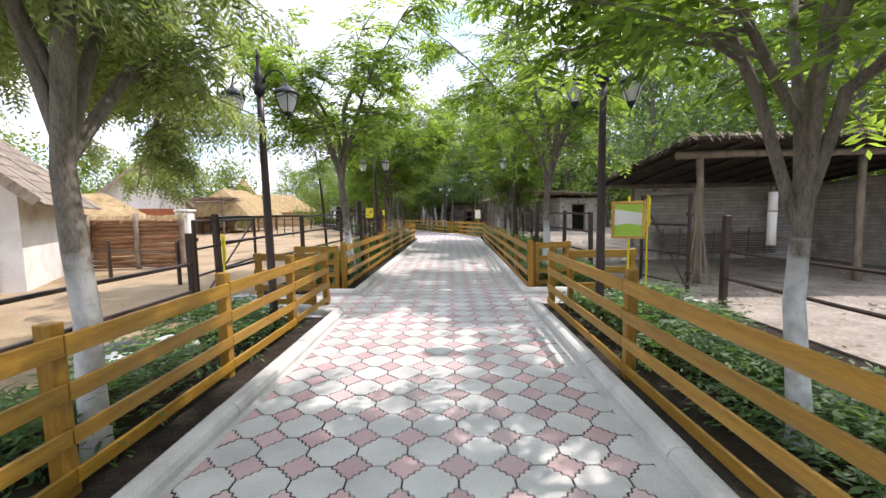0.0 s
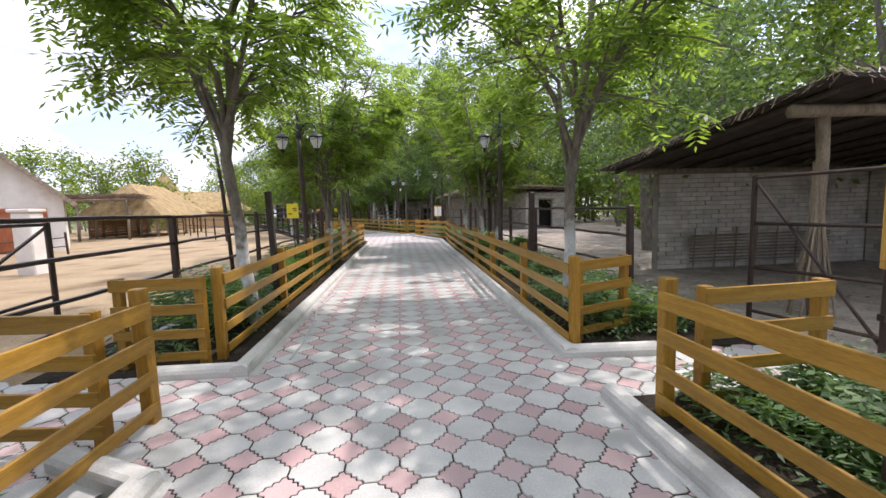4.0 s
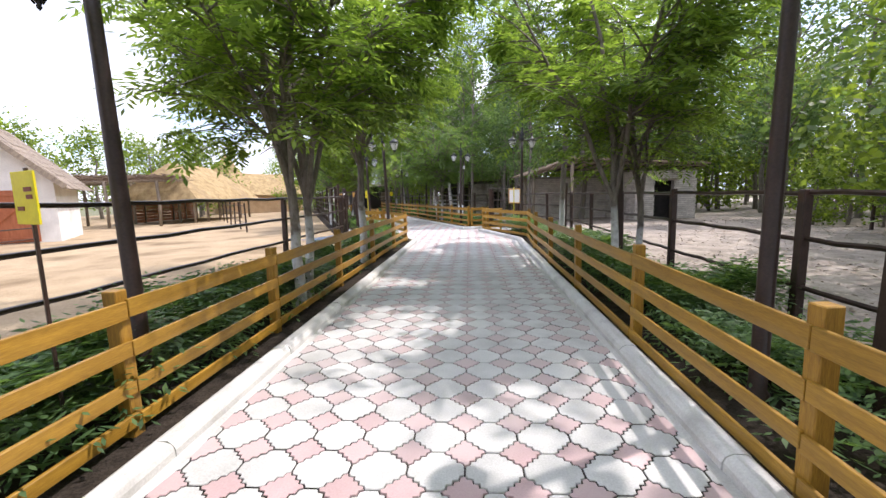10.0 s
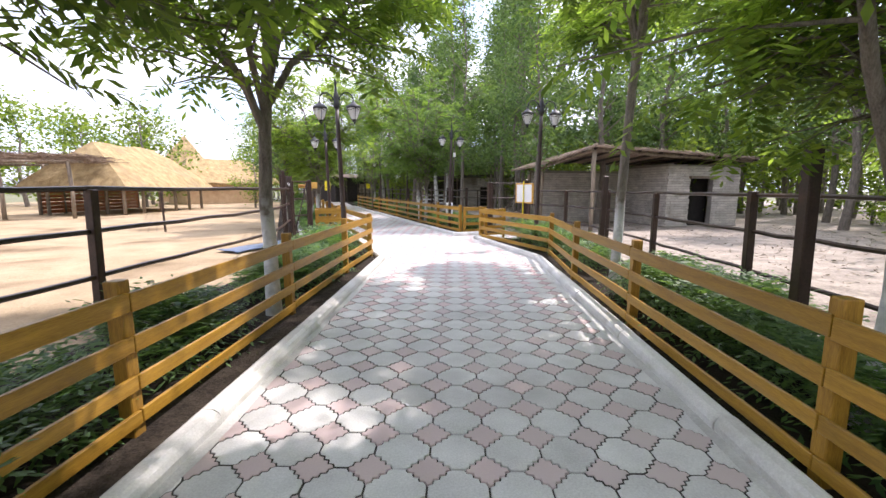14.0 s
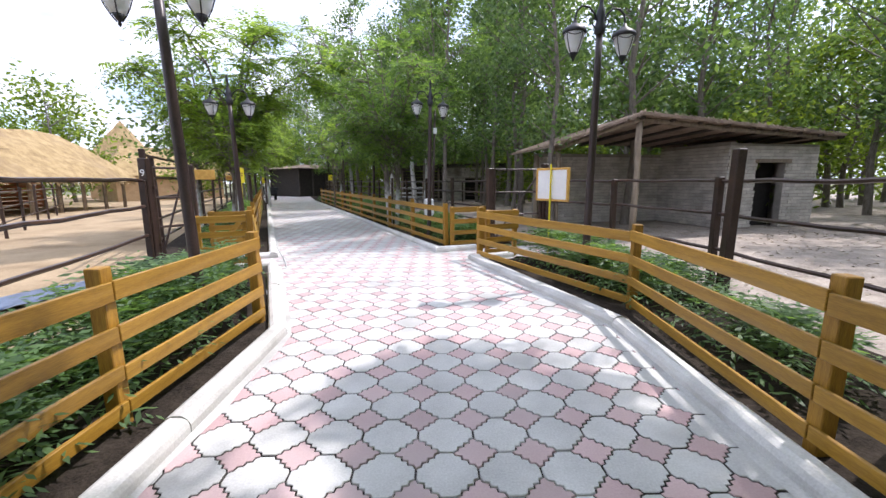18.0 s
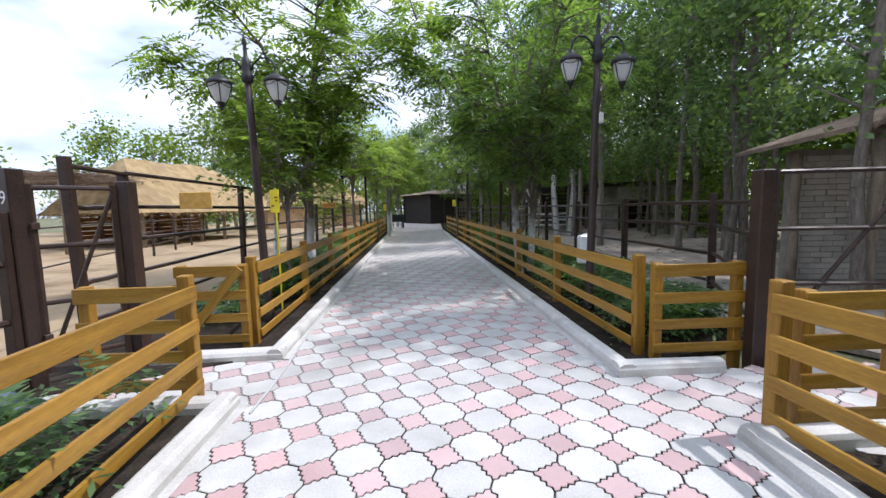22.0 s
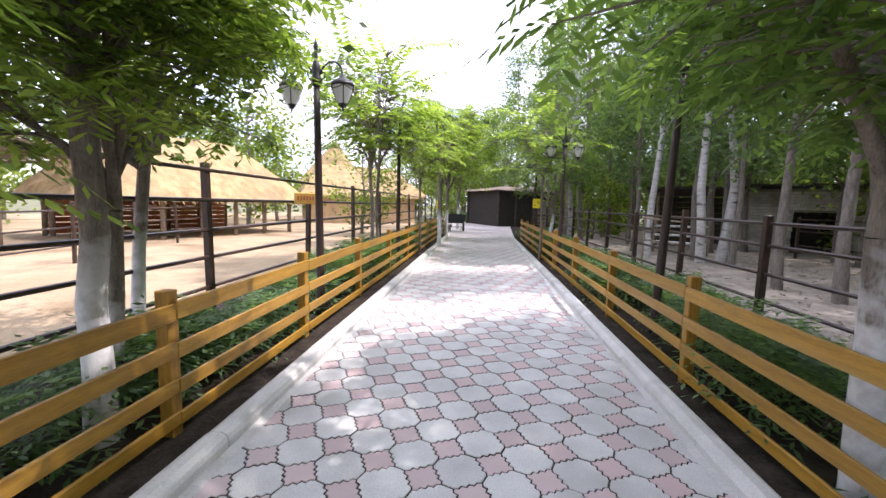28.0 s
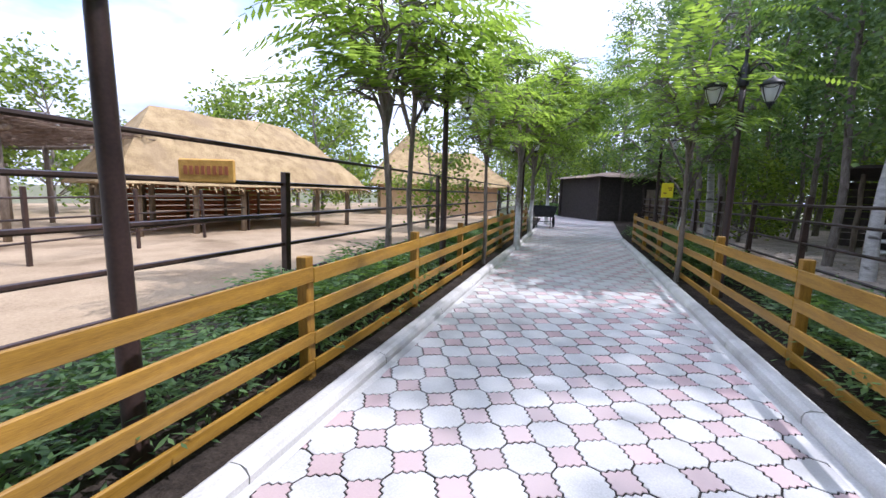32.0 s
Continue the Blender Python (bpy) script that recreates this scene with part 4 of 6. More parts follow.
bundle = thing("stick_bundle", Matrix.Translation((5.1, 8.5, -0.02)), "bundle of long dry sticks leaning round the shelter post", "stick bundle")
for k in range(11):
    a = k * 2 * math.pi / 11
    bm = bmesh.new()
    tube(bm, [(0.24 * math.cos(a), 0.24 * math.sin(a), 0.0), (0.07 * math.cos(a + 0.3), 0.07 * math.sin(a + 0.3), 1.15), (0.06 * math.cos(a), 0.06 * math.sin(a), 1.5 + 0.5 * rng.random())], 0.016, 5)
    part("stick", bm, M_TIMBER, bundle)
swing = thing("hanging_log", Matrix.Translation((6.65, 8.6, 0)), "pale birch logs hung on a chain under the shelter beam", "log feeder")
for z0, z1 in ((1.42, 1.80), (0.72, 1.40)):
    bm = bmesh.new()
    lathe(bm, [(0.075, z0), (0.085, z0 + 0.01), (0.08, (z0 + z1) / 2), (0.085, z1 - 0.01), (0.075, z1)], 10)
    part("log", bm, M_WHITE, swing, smooth=True)
bm = bmesh.new()
tube(bm, [(-0.06, 0, 1.78), (0, 0, 2.5)], 0.008, 5)
tube(bm, [(0.06, 0, 1.78), (0, 0, 2.5)], 0.008, 5)
part("chain", bm, M_IRON, swing)
hurdle = thing("wattle_hurdle", Matrix.Translation((8, 12.2, 0)), "low woven stick hurdle along the shelter's back wall", "hurdle")
for k in range(9):
    pole_beam("rod", (6.2, 12.18, 0.18 + k * 0.07), (9.6, 12.18, 0.19 + k * 0.07), 0.018, M_TIMBER, hurdle, 5)
for k in range(7):
    pole_beam("stake", (6.3 + k * 0.5, 12.22, -0.1), (6.35 + k * 0.5, 12.24, 0.9), 0.02, M_TIMBER, hurdle, 5)

# shed with a doorway, second yard, standing askew to the walk
def yard(u, v, z=None):
    """A place by the second shed: u along its front from the doorway wall's corner, v behind it."""
    x, y = 8.4 + 0.978 * u - 0.208 * v, 31.05 + 0.208 * u + 0.978 * v
    return (x, y) if z is None else (x, y, z)


shed2 = thing("brick_shed", Matrix.Translation(yard(0, 0, 0)), "pale brick animal house with a dark doorway and an open lean-to", "shed", "animal shelters")
brick_wall("front_wall", yard(0, 0), yard(3.35, 0), 2.46, shed2, doors=((1.02, 2.1, 1.92),))
brick_wall("back_wall", yard(-4.7, 2.7), yard(0.05, 2.7), 2.3, shed2)
brick_wall("side_wall", yard(0, 2.7), yard(0, 0), 2.5, shed2, front=1)
brick_wall("side_wall", yard(3.35, 0), yard(3.35, 2.7), 2.4, shed2, front=1, far_joined=True)
for u, v, h in ((-3.78, -0.93, 2.86), (-4.95, 0.85, 2.28), (-4.8, 2.5, 2.2)):
    pole_beam("post", yard(u, v, -0.1), yard(u, v, h), 0.08, M_TIMBER, shed2)
pole_beam("beam", yard(-4.1, -0.95, 2.88), yard(3.6, -0.22, 2.62), 0.07, M_TIMBER, shed2)
pole_beam("beam", yard(-3.85, -1.0, 2.86), yard(-5.05, 0.95, 2.30), 0.07, M_TIMBER, shed2)
for k in range(9):
    pole_beam("rafter", yard(-3.8 + 0.93 * k, -1.1 + 0.09 * k, 2.92 - 0.032 * k), yard(-3.8 + 0.93 * k, 3.1, 2.66 - 0.022 * k), 0.05, M_DARKWOOD, shed2)
_o = Vector(yard(0, 0, 0))
_q = lambda u, v, z: tuple(Vector(yard(u, v, z)) - _o)
bm = bmesh.new()
slab(bm, _q(-3.9, -1.2, 3.02), _q(3.75, -0.4, 2.76), _q(3.85, 3.3, 2.56), _q(-4.0, 3.3, 2.78), 0.07)
slab(bm, _q(-5.15, 0.65, 2.42), _q(-3.91, -1.2, 3.015), _q(-4.01, 3.3, 2.775), _q(-5.35, 3.3, 2.34), 0.07)
part("roof", bm, M_THATCH_OLD, shed2, "weathered boarded roof with a ragged edge")
ragged("reed_fringe", [(yard(-5.15, 0.65, 2.43), yard(-3.9, -1.2, 3.03)), (yard(-3.9, -1.2, 3.03), yard(3.75, -0.4, 2.77))], 160, M_THATCH_OLD, shed2, 0.3, 0.02, 0.14)
# added sheet behind the doorway, its near-black colour stands in for indoor shade
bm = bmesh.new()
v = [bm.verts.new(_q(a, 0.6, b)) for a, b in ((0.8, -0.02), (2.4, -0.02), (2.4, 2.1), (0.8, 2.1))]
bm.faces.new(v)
part("doorway_shade_sheet", bm, M_SHADOWROOM, shed2, "near-black sheet standing in for the shade inside the doorway")
beam("lintel", yard(0.95, -0.06, 1.97), yard(2.17, -0.06, 1.97), 0.12, 0.1, M_TIMBER, shed2)


def small_house(p, u, w, d, h, door, label, wall_h=None, shade=M_DARKWOOD):
    """A low brick hut: front wall with a doorway, side walls and a lean roof. u: the way its front runs."""
    ux, uy = u
    P = Vector((*p, 0))
    U, B = Vector((ux, uy, 0)), Vector((-uy, ux, 0))
    t = thing("brick_hut", Matrix.Translation(P), label, "hut", "brick huts")
    a, b = P, P + U * w
    brick_wall("front_wall", a[:2], b[:2], h, t, doors=(door,), course=0.12, length=0.42)
    brick_wall("side_wall", (a + B * d)[:2], a[:2], h - 0.1, t, course=0.12, length=0.42)
    brick_wall("side_wall", b[:2], (b + B * d)[:2], h - 0.1, t, course=0.12, length=0.42)
    bm = bmesh.new()
    c = [a - U * 0.35 - B * 0.45, b + U * 0.35 - B * 0.45, b + U * 0.35 + B * (d + 0.3), a - U * 0.35 + B * (d + 0.3)]
    z = (h + 0.18, h + 0.18, h - 0.1, h - 0.1)
    slab(bm, *[(q.x - P.x, q.y - P.y, zz) for q, zz in zip(c, z)], 0.1)
    part("roof", bm, shade, t, "flat weathered board roof")
    # a flat near-black sheet paints the hut's inner shade behind the opening
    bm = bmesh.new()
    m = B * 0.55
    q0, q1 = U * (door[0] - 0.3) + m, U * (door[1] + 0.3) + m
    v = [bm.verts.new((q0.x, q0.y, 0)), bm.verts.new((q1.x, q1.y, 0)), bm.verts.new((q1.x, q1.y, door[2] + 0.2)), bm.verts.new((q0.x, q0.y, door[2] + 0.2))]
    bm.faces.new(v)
    part("doorway_shade_sheet", bm, M_SHADOWROOM, t, "near-black sheet standing in for the shade inside the doorway")
    return t


small_house((0.5, 50.4), (0.985, -0.17), 6.5, 3.2, 2.5, (1.7, 3.1, 1.6), "long low brick animal house with a wide dark opening")
lean = thing("lean_to", Matrix.Translation((-2.4, 51.2, 0)), "dark timber lean-to beside the long brick house", "lean-to")
for x, y in ((-2.5, 50.4), (0.2, 49.9)):
    pole_beam("post", (x, y, -0.1), (x, y, 2.35), 0.07, M_TIMBER, lean)
for k in range(9):
    beam("plank", (-2.8, 53.0, 0.14 + 0.24 * k), (0.5, 52.5, 0.14 + 0.24 * k), 0.03, 0.225, M_DARKWOOD, lean)
bm = bmesh.new()
slab(bm, (-0.6, -1.4, 2.55), (3.3, -2.0, 2.55), (3.6, 2.2, 2.35), (-0.4, 2.4, 2.35), 0.09)
part("roof", bm, M_DARKWOOD, lean)
trough = thing("feed_rack", Matrix.Translation((-1.9, 47.0, 0)), "weathered log feeding rack with three rails", "feed rack")
for z in (0.35, 0.62, 0.95):
    pole_beam("rail", (-2.6, 47.2, z), (-0.9, 46.8, z + 0.04), 0.05, M_LIME, trough)
for x, y in ((-2.6, 47.2), (-0.9, 46.8)):
    pole_beam("post", (x, y, -0.1), (x + 0.05, y, 1.35), 0.06, M_TIMBER, trough)


# ---- thatched buildings on the sand ----
def thatched_house(x, y, turn, w, d, wall, ridge, mat, label, over=0.7, hip=1.2, posts=0, thatch=None):
    """A house or open barn with a hipped thatch roof of uneven surface."""
    m = Matrix.Translation((x, y, 0)) @ Matrix.Rotation(turn, 4, "Z")
    t = thing("thatched_house", m, label, "house", "thatched houses")
    if posts:
        for i in range(posts):
            for yy in (-d / 2, d / 2):
                bm = bmesh.new()
                xx = -w / 2 + w * i / (posts - 1)
                tube(bm, [(xx, yy, -0.1), (xx + 0.03, yy, wall * 0.6), (xx, yy, wall + 0.1)], 0.09, 8)
                part("post", bm, M_TIMBER, t, smooth=True)
        for k in range(8):
            bm = bmesh.new()
            box(bm, (-w / 2, d / 2 - 0.06, 0.05 + k * wall / 8), (w / 2, d / 2, 0.05 + (k + 0.9) * wall / 8), None, 0.01)
            part("board", bm, M_REDDOOR, t)
    else:
        bm = bmesh.new()
        box(bm, (-w / 2, -d / 2, -0.1), (w / 2, d / 2, wall), None, 0.03)
        part("wall", bm, mat, t)
    n, k = 40, 12
    over_w, over_d = w / 2 + over, d / 2 + over
    V, F = [], []
    for j in range(k + 1):
        f = j / k
        a, b = over_w - (hip + over) * f, over_d * (1 - f)
        z = wall - 0.25 + (ridge - wall + 0.25) * (f ** 0.92)
        for i in range(n):
            s = i / n * 4
            e = s % 1
            px, py = ((-a + 2 * a * e, -b), (a, -b + 2 * b * e), (a - 2 * a * e, b), (-a, b - 2 * b * e))[int(s)]
            wob = 0.10 * noise.noise(Vector((px * 0.9 + x, py * 0.9 + y, z * 1.5)))
            V.append((px * (1 + wob * 0.25), py * (1 + wob * 0.25), z + wob))
    for j in range(k):
        for i in range(n):
            F.append((j * n + i, j * n + (i + 1) % n, (j + 1) * n + (i + 1) % n, (j + 1) * n + i))
    F.append(tuple(range(n))[::-1])
    raw_mesh("thatch_roof", V, F, thatch or M_THATCH, t)
    c = [m @ Vector((sx * over_w, sy * over_d, wall - 0.2)) for sx, sy in ((-1, -1), (1, -1), (1, 1), (-1, 1))]
    ragged("straw_fringe", [(c[0], c[1]), (c[1], c[2]), (c[2], c[3]), (c[3], c[0])], 130, thatch or M_THATCH, t, 0.45, 0.035, 0.3)
    return t


thatched_house(-20.9, 40.4, PHI + 1.25, 7.6, 4.6, 1.75, 4.1, M_CLAY, "long open barn under a deep straw thatch roof", posts=6)
brush = thing("brushwood_shelter", Matrix.Translation((-23.3, 34.4, 0)) @ Matrix.Rotation(0.35, 4, "Z"), "open shelter on poles under a thick flat brushwood roof", "shelter")
for i in range(4):
    for yy in (-1.8, 1.8):
        bm = bmesh.new()
        xx = -4.0 + i * 2.7
        tube(bm, [(xx, yy, -0.1), (xx + 0.04, yy, 1.4), (xx, yy, 2.75)], 0.09, 8)
        part("post", bm, M_TIMBER, brush, smooth=True)
for yy in (-1.8, 1.8):
    bm = bmesh.new()
    tube(bm, [(-4.6, yy, 2.74), (0, yy + 0.03, 2.70), (4.7, yy, 2.74)], 0.07, 7)
    part("beam", bm, M_TIMBER, brush, smooth=True)
V, F = [], []
rb = random.Random(77)
for _ in range(1500):
    q = Vector((rb.uniform(-4.9, 4.9), rb.uniform(-2.3, 2.3), rb.uniform(2.8, 3.12)))
    a = rb.uniform(-0.7, 0.7) + (math.pi / 2 if rb.random() < 0.6 else 0)
    d, l = Vector((math.cos(a), math.sin(a), rb.uniform(-0.15, 0.15))), rb.uniform(0.3, 0.8)
    for up in (Vector((0, 0, 0.02)), Vector((-d.y, d.x, 0)) * 0.02):
        k = len(V)
        V += [q - d * l - up, q + d * l - up * 0.4, q + d * l + up * 0.4, q - d * l + up]
        F.append((k, k + 1, k + 2, k + 3))
raw_mesh("brushwood_roof", V, F, M_THATCH_OLD, brush)["kind"] = "stuff"
thatched_house(-30.0, 60.0, 0.4, 4.6, 4.6, 3.0, 7.2, M_CLAY, "clay-walled hut under a steep pointed straw roof", hip=2.25, over=0.5)
thatched_house(-24.0, 56.0, 0.9, 8.0, 5.0, 2.2, 4.4, M_CLAY, "yellow clay house under a straw roof")
thatched_house(-17.5, 18.8, 0.75, 5.0, 3.6, 1.6, 2.7, M_CLAY, "low clay stable under a straw roof", posts=4)


def gable_hut(x, y, turn, w, d, wall, ridge, label, door=None):
    """A white hut with a gable to the front, a broad shingle roof and a red board door."""
    m = Matrix.Translation((x, y, 0)) @ Matrix.Rotation(turn, 4, "Z")
    t = thing("white_hut", m, label, "hut", "white huts")
    bm = bmesh.new()
    prof = [(-w / 2, -0.1), (w / 2, -0.1), (w / 2, wall), (0, ridge), (-w / 2, wall)]
    fr, bk = [bm.verts.new((a, -d / 2, b)) for a, b in prof], [bm.verts.new((a, d / 2, b)) for a, b in prof]
    bm.faces.new(fr)
    bm.faces.new(bk[::-1])
    for i in range(5):
        j = (i + 1) % 5
        bm.faces.new((fr[i], bk[i], bk[j], fr[j]))
    bmesh.ops.recalc_face_normals(bm, faces=bm.faces)
    part("wall", bm, M_WHITE, t, "whitewashed plaster wall")
    slope = math.hypot(w / 2 + 0.5, (ridge - wall) * (w / 2 + 0.5) / (w / 2))
    ang = math.atan2(ridge - wall, w / 2)
    for s in (-1, 1):
        at_slope = lambda a, lift: (s * a * math.cos(ang), ridge + lift - a * math.sin(ang))
        p, q = at_slope(0, 0.085), at_slope(slope, 0.085)
        bm = bmesh.new()
        slab(bm, (p[0], -d / 2 - 0.55, p[1]), (p[0], d / 2 + 0.55, p[1]), (q[0], d / 2 + 0.55, q[1]), (q[0], -d / 2 - 0.55, q[1]), 0.025)
        bmesh.ops.recalc_face_normals(bm, faces=bm.faces)
        roof = part("roof", bm, M_TIMBER, t, "grey weathered shingle roof")
        rows, cols = 9, 12
        for k in range(rows):
            p, q = at_slope(slope * k / rows, 0.12), at_slope(slope * (k + 1.15) / rows, 0.15)
            for c in range(cols):
                y0, y1 = -d / 2 - 0.6 + (d + 1.2) * c / cols, -d / 2 - 0.6 + (d + 1.2) * (c + 0.96) / cols
                jz = rng.uniform(-0.015, 0.015)
                bm = bmesh.new()
                slab(bm, (p[0], y0, p[1] + jz), (p[0], y1, p[1] + jz), (q[0], y1, q[1] + jz), (q[0], y0, q[1] + jz), 0.03)
                bmesh.ops.recalc_face_normals(bm, faces=bm.faces)
                part("shingle", bm, M_TIMBER, roof)
    for s in (-1, 1):
        beam("bargeboard", m @ Vector((0, -d / 2 - 0.58, ridge + 0.02)), m @ Vector((s * (w / 2 + 0.45), -d / 2 - 0.58, wall - 0.35)), 0.06, 0.2, M_TIMBER, t)
    if door:
        dr = bmesh.new()
        box(dr, (door[0], -d / 2 - 0.05, 0.02), (door[1], -d / 2 - 0.003, door[2]), None, 0.01)
        leaf = part("door", dr, M_REDDOOR, t, "red-brown board door")
        for z0, z1 in ((0.1, 0.22), (door[2] - 0.22, door[2] - 0.1)):
            dr = bmesh.new()
            box(dr, (door[0] + 0.03, -d / 2 - 0.085, z0), (door[1] - 0.03, -d / 2 - 0.052, z1), None, 0.006)
            part("ledge", dr, M_REDDOOR, leaf)
        dr = bmesh.new()
        tube(dr, [(door[0] + 0.1, -d / 2 - 0.07, 0.25), (door[1] - 0.1, -d / 2 - 0.07, door[2] - 0.25)], 0.04, 4)
        part("brace", dr, M_REDDOOR, leaf)
    return t


gable_hut(-12.0, 9.3, 0.55, 4.6, 4.5, 2.2, 4.4, "whitewashed hut with an overhanging shingle roof", (0.6, 1.9, 2.0))
gable_hut(-19.4, 26.0, 0.62, 4.4, 4.0, 2.5, 4.7, "whitewashed hut with a red board door and shingle roof", (-0.2, 1.6, 2.05))

# wall of upright and lying logs beside the first hut
logwall = thing("log_wall", Matrix.Translation((-9.2, 12.2, 0)), "wall of stacked brown logs with a reed top", "log wall")
for k in range(12):
    pole_beam("log", (-10.45, 12.05, 0.06 + 0.122 * k), (-8.0, 12.45, 0.06 + 0.122 * k), 0.064, M_LOG, logwall, 6)
for p in ((-10.5, 11.95), (-9.2, 12.15), (-7.95, 12.35)):
    pole_beam("post", (p[0], p[1], -0.1), (p[0], p[1], 1.62), 0.075, M_TIMBER, logwall)
ragged("reed_top", [((-10.6, 12.0, 1.52), (-7.9, 12.45, 1.52))], 150, M_THATCH, logwall, 0.4, 0.03, 0.2)
pier = thing("gate_pier", Matrix.Translation((-10.4, 16.3, 0)), "white plastered gate pier beside a brown door", "pier")
bm = bmesh.new()
box(bm, (-0.24, -0.24, -0.1), (0.24, 0.24, 1.7), None, 0.03)
part("shaft", bm, M_WHITE, pier)
bm = bmesh.new()
box(bm, (-0.29, -0.29, 1.702), (0.29, 0.29, 1.80), None, 0.02)
part("coping", bm, M_WHITE, pier)


# ---- trees ----
def compound_leaf(V, F, p, way, r, length, pairs, leaflet, droop=0.5):
    """A feathered leaf: pairs of leaflets along a drooping stalk."""
    way = way.normalized()
    side = way.cross(Vector((0, 0, 1)))
    side = side.normalized() if side.length > 0.05 else Vector((1, 0, 0))
    q = p.copy()
    step = length / pairs
    d = way.copy()
    for i in range(pairs + 1):
        f = i / pairs
        d = (d + Vector((0, 0, -droop * 0.22))).normalized()
        q = q + d * step
        size = leaflet * (0.75 + 0.5 * math.sin(math.pi * min(1, f * 0.8 + 0.12))) * r.uniform(0.85, 1.15)
        for s in ((-1, 1) if i < pairs else (0,)):
            o = (side * s + d * 0.45 + Vector((0, 0, r.uniform(-0.45, 0.0)))).normalized() if s else d
            w = d if s else side
            k = len(V)
            V.extend((q, q + o * size * 0.5 + w * size * 0.17, q + o * size, q + o * size * 0.5 - w * size * 0.17))
            F.append((k, k + 1, k + 2, k + 3))


def grow(seed, height, spread, fork, leaves, limbs=6, leaf_len=0.46, pairs=6, leaflet=0.142, lean=(0, 0), r0=0.085, up=0.75, droop=(0.2, 0.9), rise_leaf=(-0.15, 0.55), lay=(0, 0, 0)):
    """Trunk, limbs and leaves of one tree as meshes; lay carries the limbs' ends off to one side."""
    r = random.Random(seed)
    lay = Vector(lay)
    bm_low, bm_up = bmesh.new(), bmesh.new()
    hs = [-0.1, 0.12, 0.5, 0.9, 1.3]
    hs = [h for h in hs if h < fork - 0.2] + [fork]
    pts = [Vector((lean[0] * z, lean[1] * z, z)) + Vector((r.uniform(-1, 1), r.uniform(-1, 1), 0)) * 0.035 * min(max(z, 0), 1) for z in hs]
    girth = [r0 * (1.0 - 0.2 * max(z, 0) / fork) * (1.25 if z < 0.1 else 1.08 if z < 0.3 else 1.0) for z in hs]
    tube(bm_low, pts, girth, 10, False)
    crotch = pts[-1]
    n = 6
    tips, leader = [], []
    for k in range(limbs):
        a = 2 * math.pi * (k + r.uniform(-0.35, 0.35)) / limbs
        out = Vector((math.cos(a), math.sin(a), 0))
        start, thick = crotch, r0 * r.uniform(0.42, 0.55)
        if k == 0:
            reach, rise, thick = spread * 0.25, height - fork, girth[-1]
        else:
            reach, rise = spread * r.uniform(0.5, 1.12), (height - fork) * r.uniform(0.5, 1.0)
            if k > 2:
                f = r.uniform(0.02, 0.32)
                start = leader[0].lerp(leader[2], f * 2)
                thick *= 1 - 0.4 * f
        line, R = [start], [thick]
        for i in range(1, n + 1):
            f = i / n
            line.append(start + out * reach * f ** (0.8 if up < 0.7 else 1.15) + Vector((0, 0, rise * f ** up)) + Vector((r.uniform(-1, 1), r.uniform(-1, 1), r.uniform(-1, 1))) * 0.08 + (lay * f ** 1.5 if k else Vector()))
            R.append(thick * (1 - f) ** 1.2 + 0.007)
        if k == 0:
            leader = line
        tube(bm_up, line, R, 9 if k == 0 else 7, False)
        for j in range(2, n + 1):
            for _ in range(5):
                a2 = a + r.uniform(-1.5, 1.5)
                o2 = Vector((math.cos(a2), math.sin(a2), r.uniform(-0.35, 0.55)))
                l2 = spread * r.uniform(0.25, 0.6) * (1.1 - 0.5 * j / n)
                p0 = line[j].lerp(line[j - 1], r.random())
                mid = p0 + o2 * l2 * 0.5 + Vector((0, 0, 0.05))
                tip = p0 + o2 * l2 + Vector((0, 0, -0.04))
                tube(bm_up, [p0, mid, tip], [0.016, 0.011, 0.005], 4, False)
                tips.append((p0, mid, tip, o2))
    V, F = [], []
    for _ in range(leaves):
        p0, mid, tip, o2 = r.choice(tips)
        f = r.random() ** 0.6
        p = p0.lerp(mid, f * 2) if f < 0.5 else mid.lerp(tip, f * 2 - 1)
        a = r.uniform(0, 2 * math.pi)
        way = Vector((math.cos(a), math.sin(a), r.uniform(*rise_leaf))) + o2 * 0.7
        compound_leaf(V, F, p, way, r, leaf_len * r.uniform(0.65, 1.25), pairs, leaflet, r.uniform(*droop))
    return bm_low, bm_up, V, F


def make_tree(name, m, label, grown, leaf_mat, low_mat, group, up_mat=None):
    bm_low, bm_up, V, F = grown
    t = thing(name, m, label, "tree", group)
    trunk = part("trunk", bm_low, low_mat, t, smooth=True)
    part("branching", bm_up, up_mat or M_BARK, t, smooth=True)
    raw_mesh("crown", V, F, leaf_mat, t)
    return t


def at(x, y, turn=0.0, s=1.0, z=0.0):
    return Matrix.Translation((x, y, z)) @ Matrix.Rotation(turn, 4, "Z") @ Matrix.Diagonal((s, s, s, 1))


def plant(proto, places, label=None):
    for x, y, turn, s in places:
        c = copy_thing(proto, Matrix.Translation((x, y, 0)) @ Matrix.Rotation(turn, 4, "Z"))
        c.scale = (s, s, s)
        if label:
            c["label"] = label


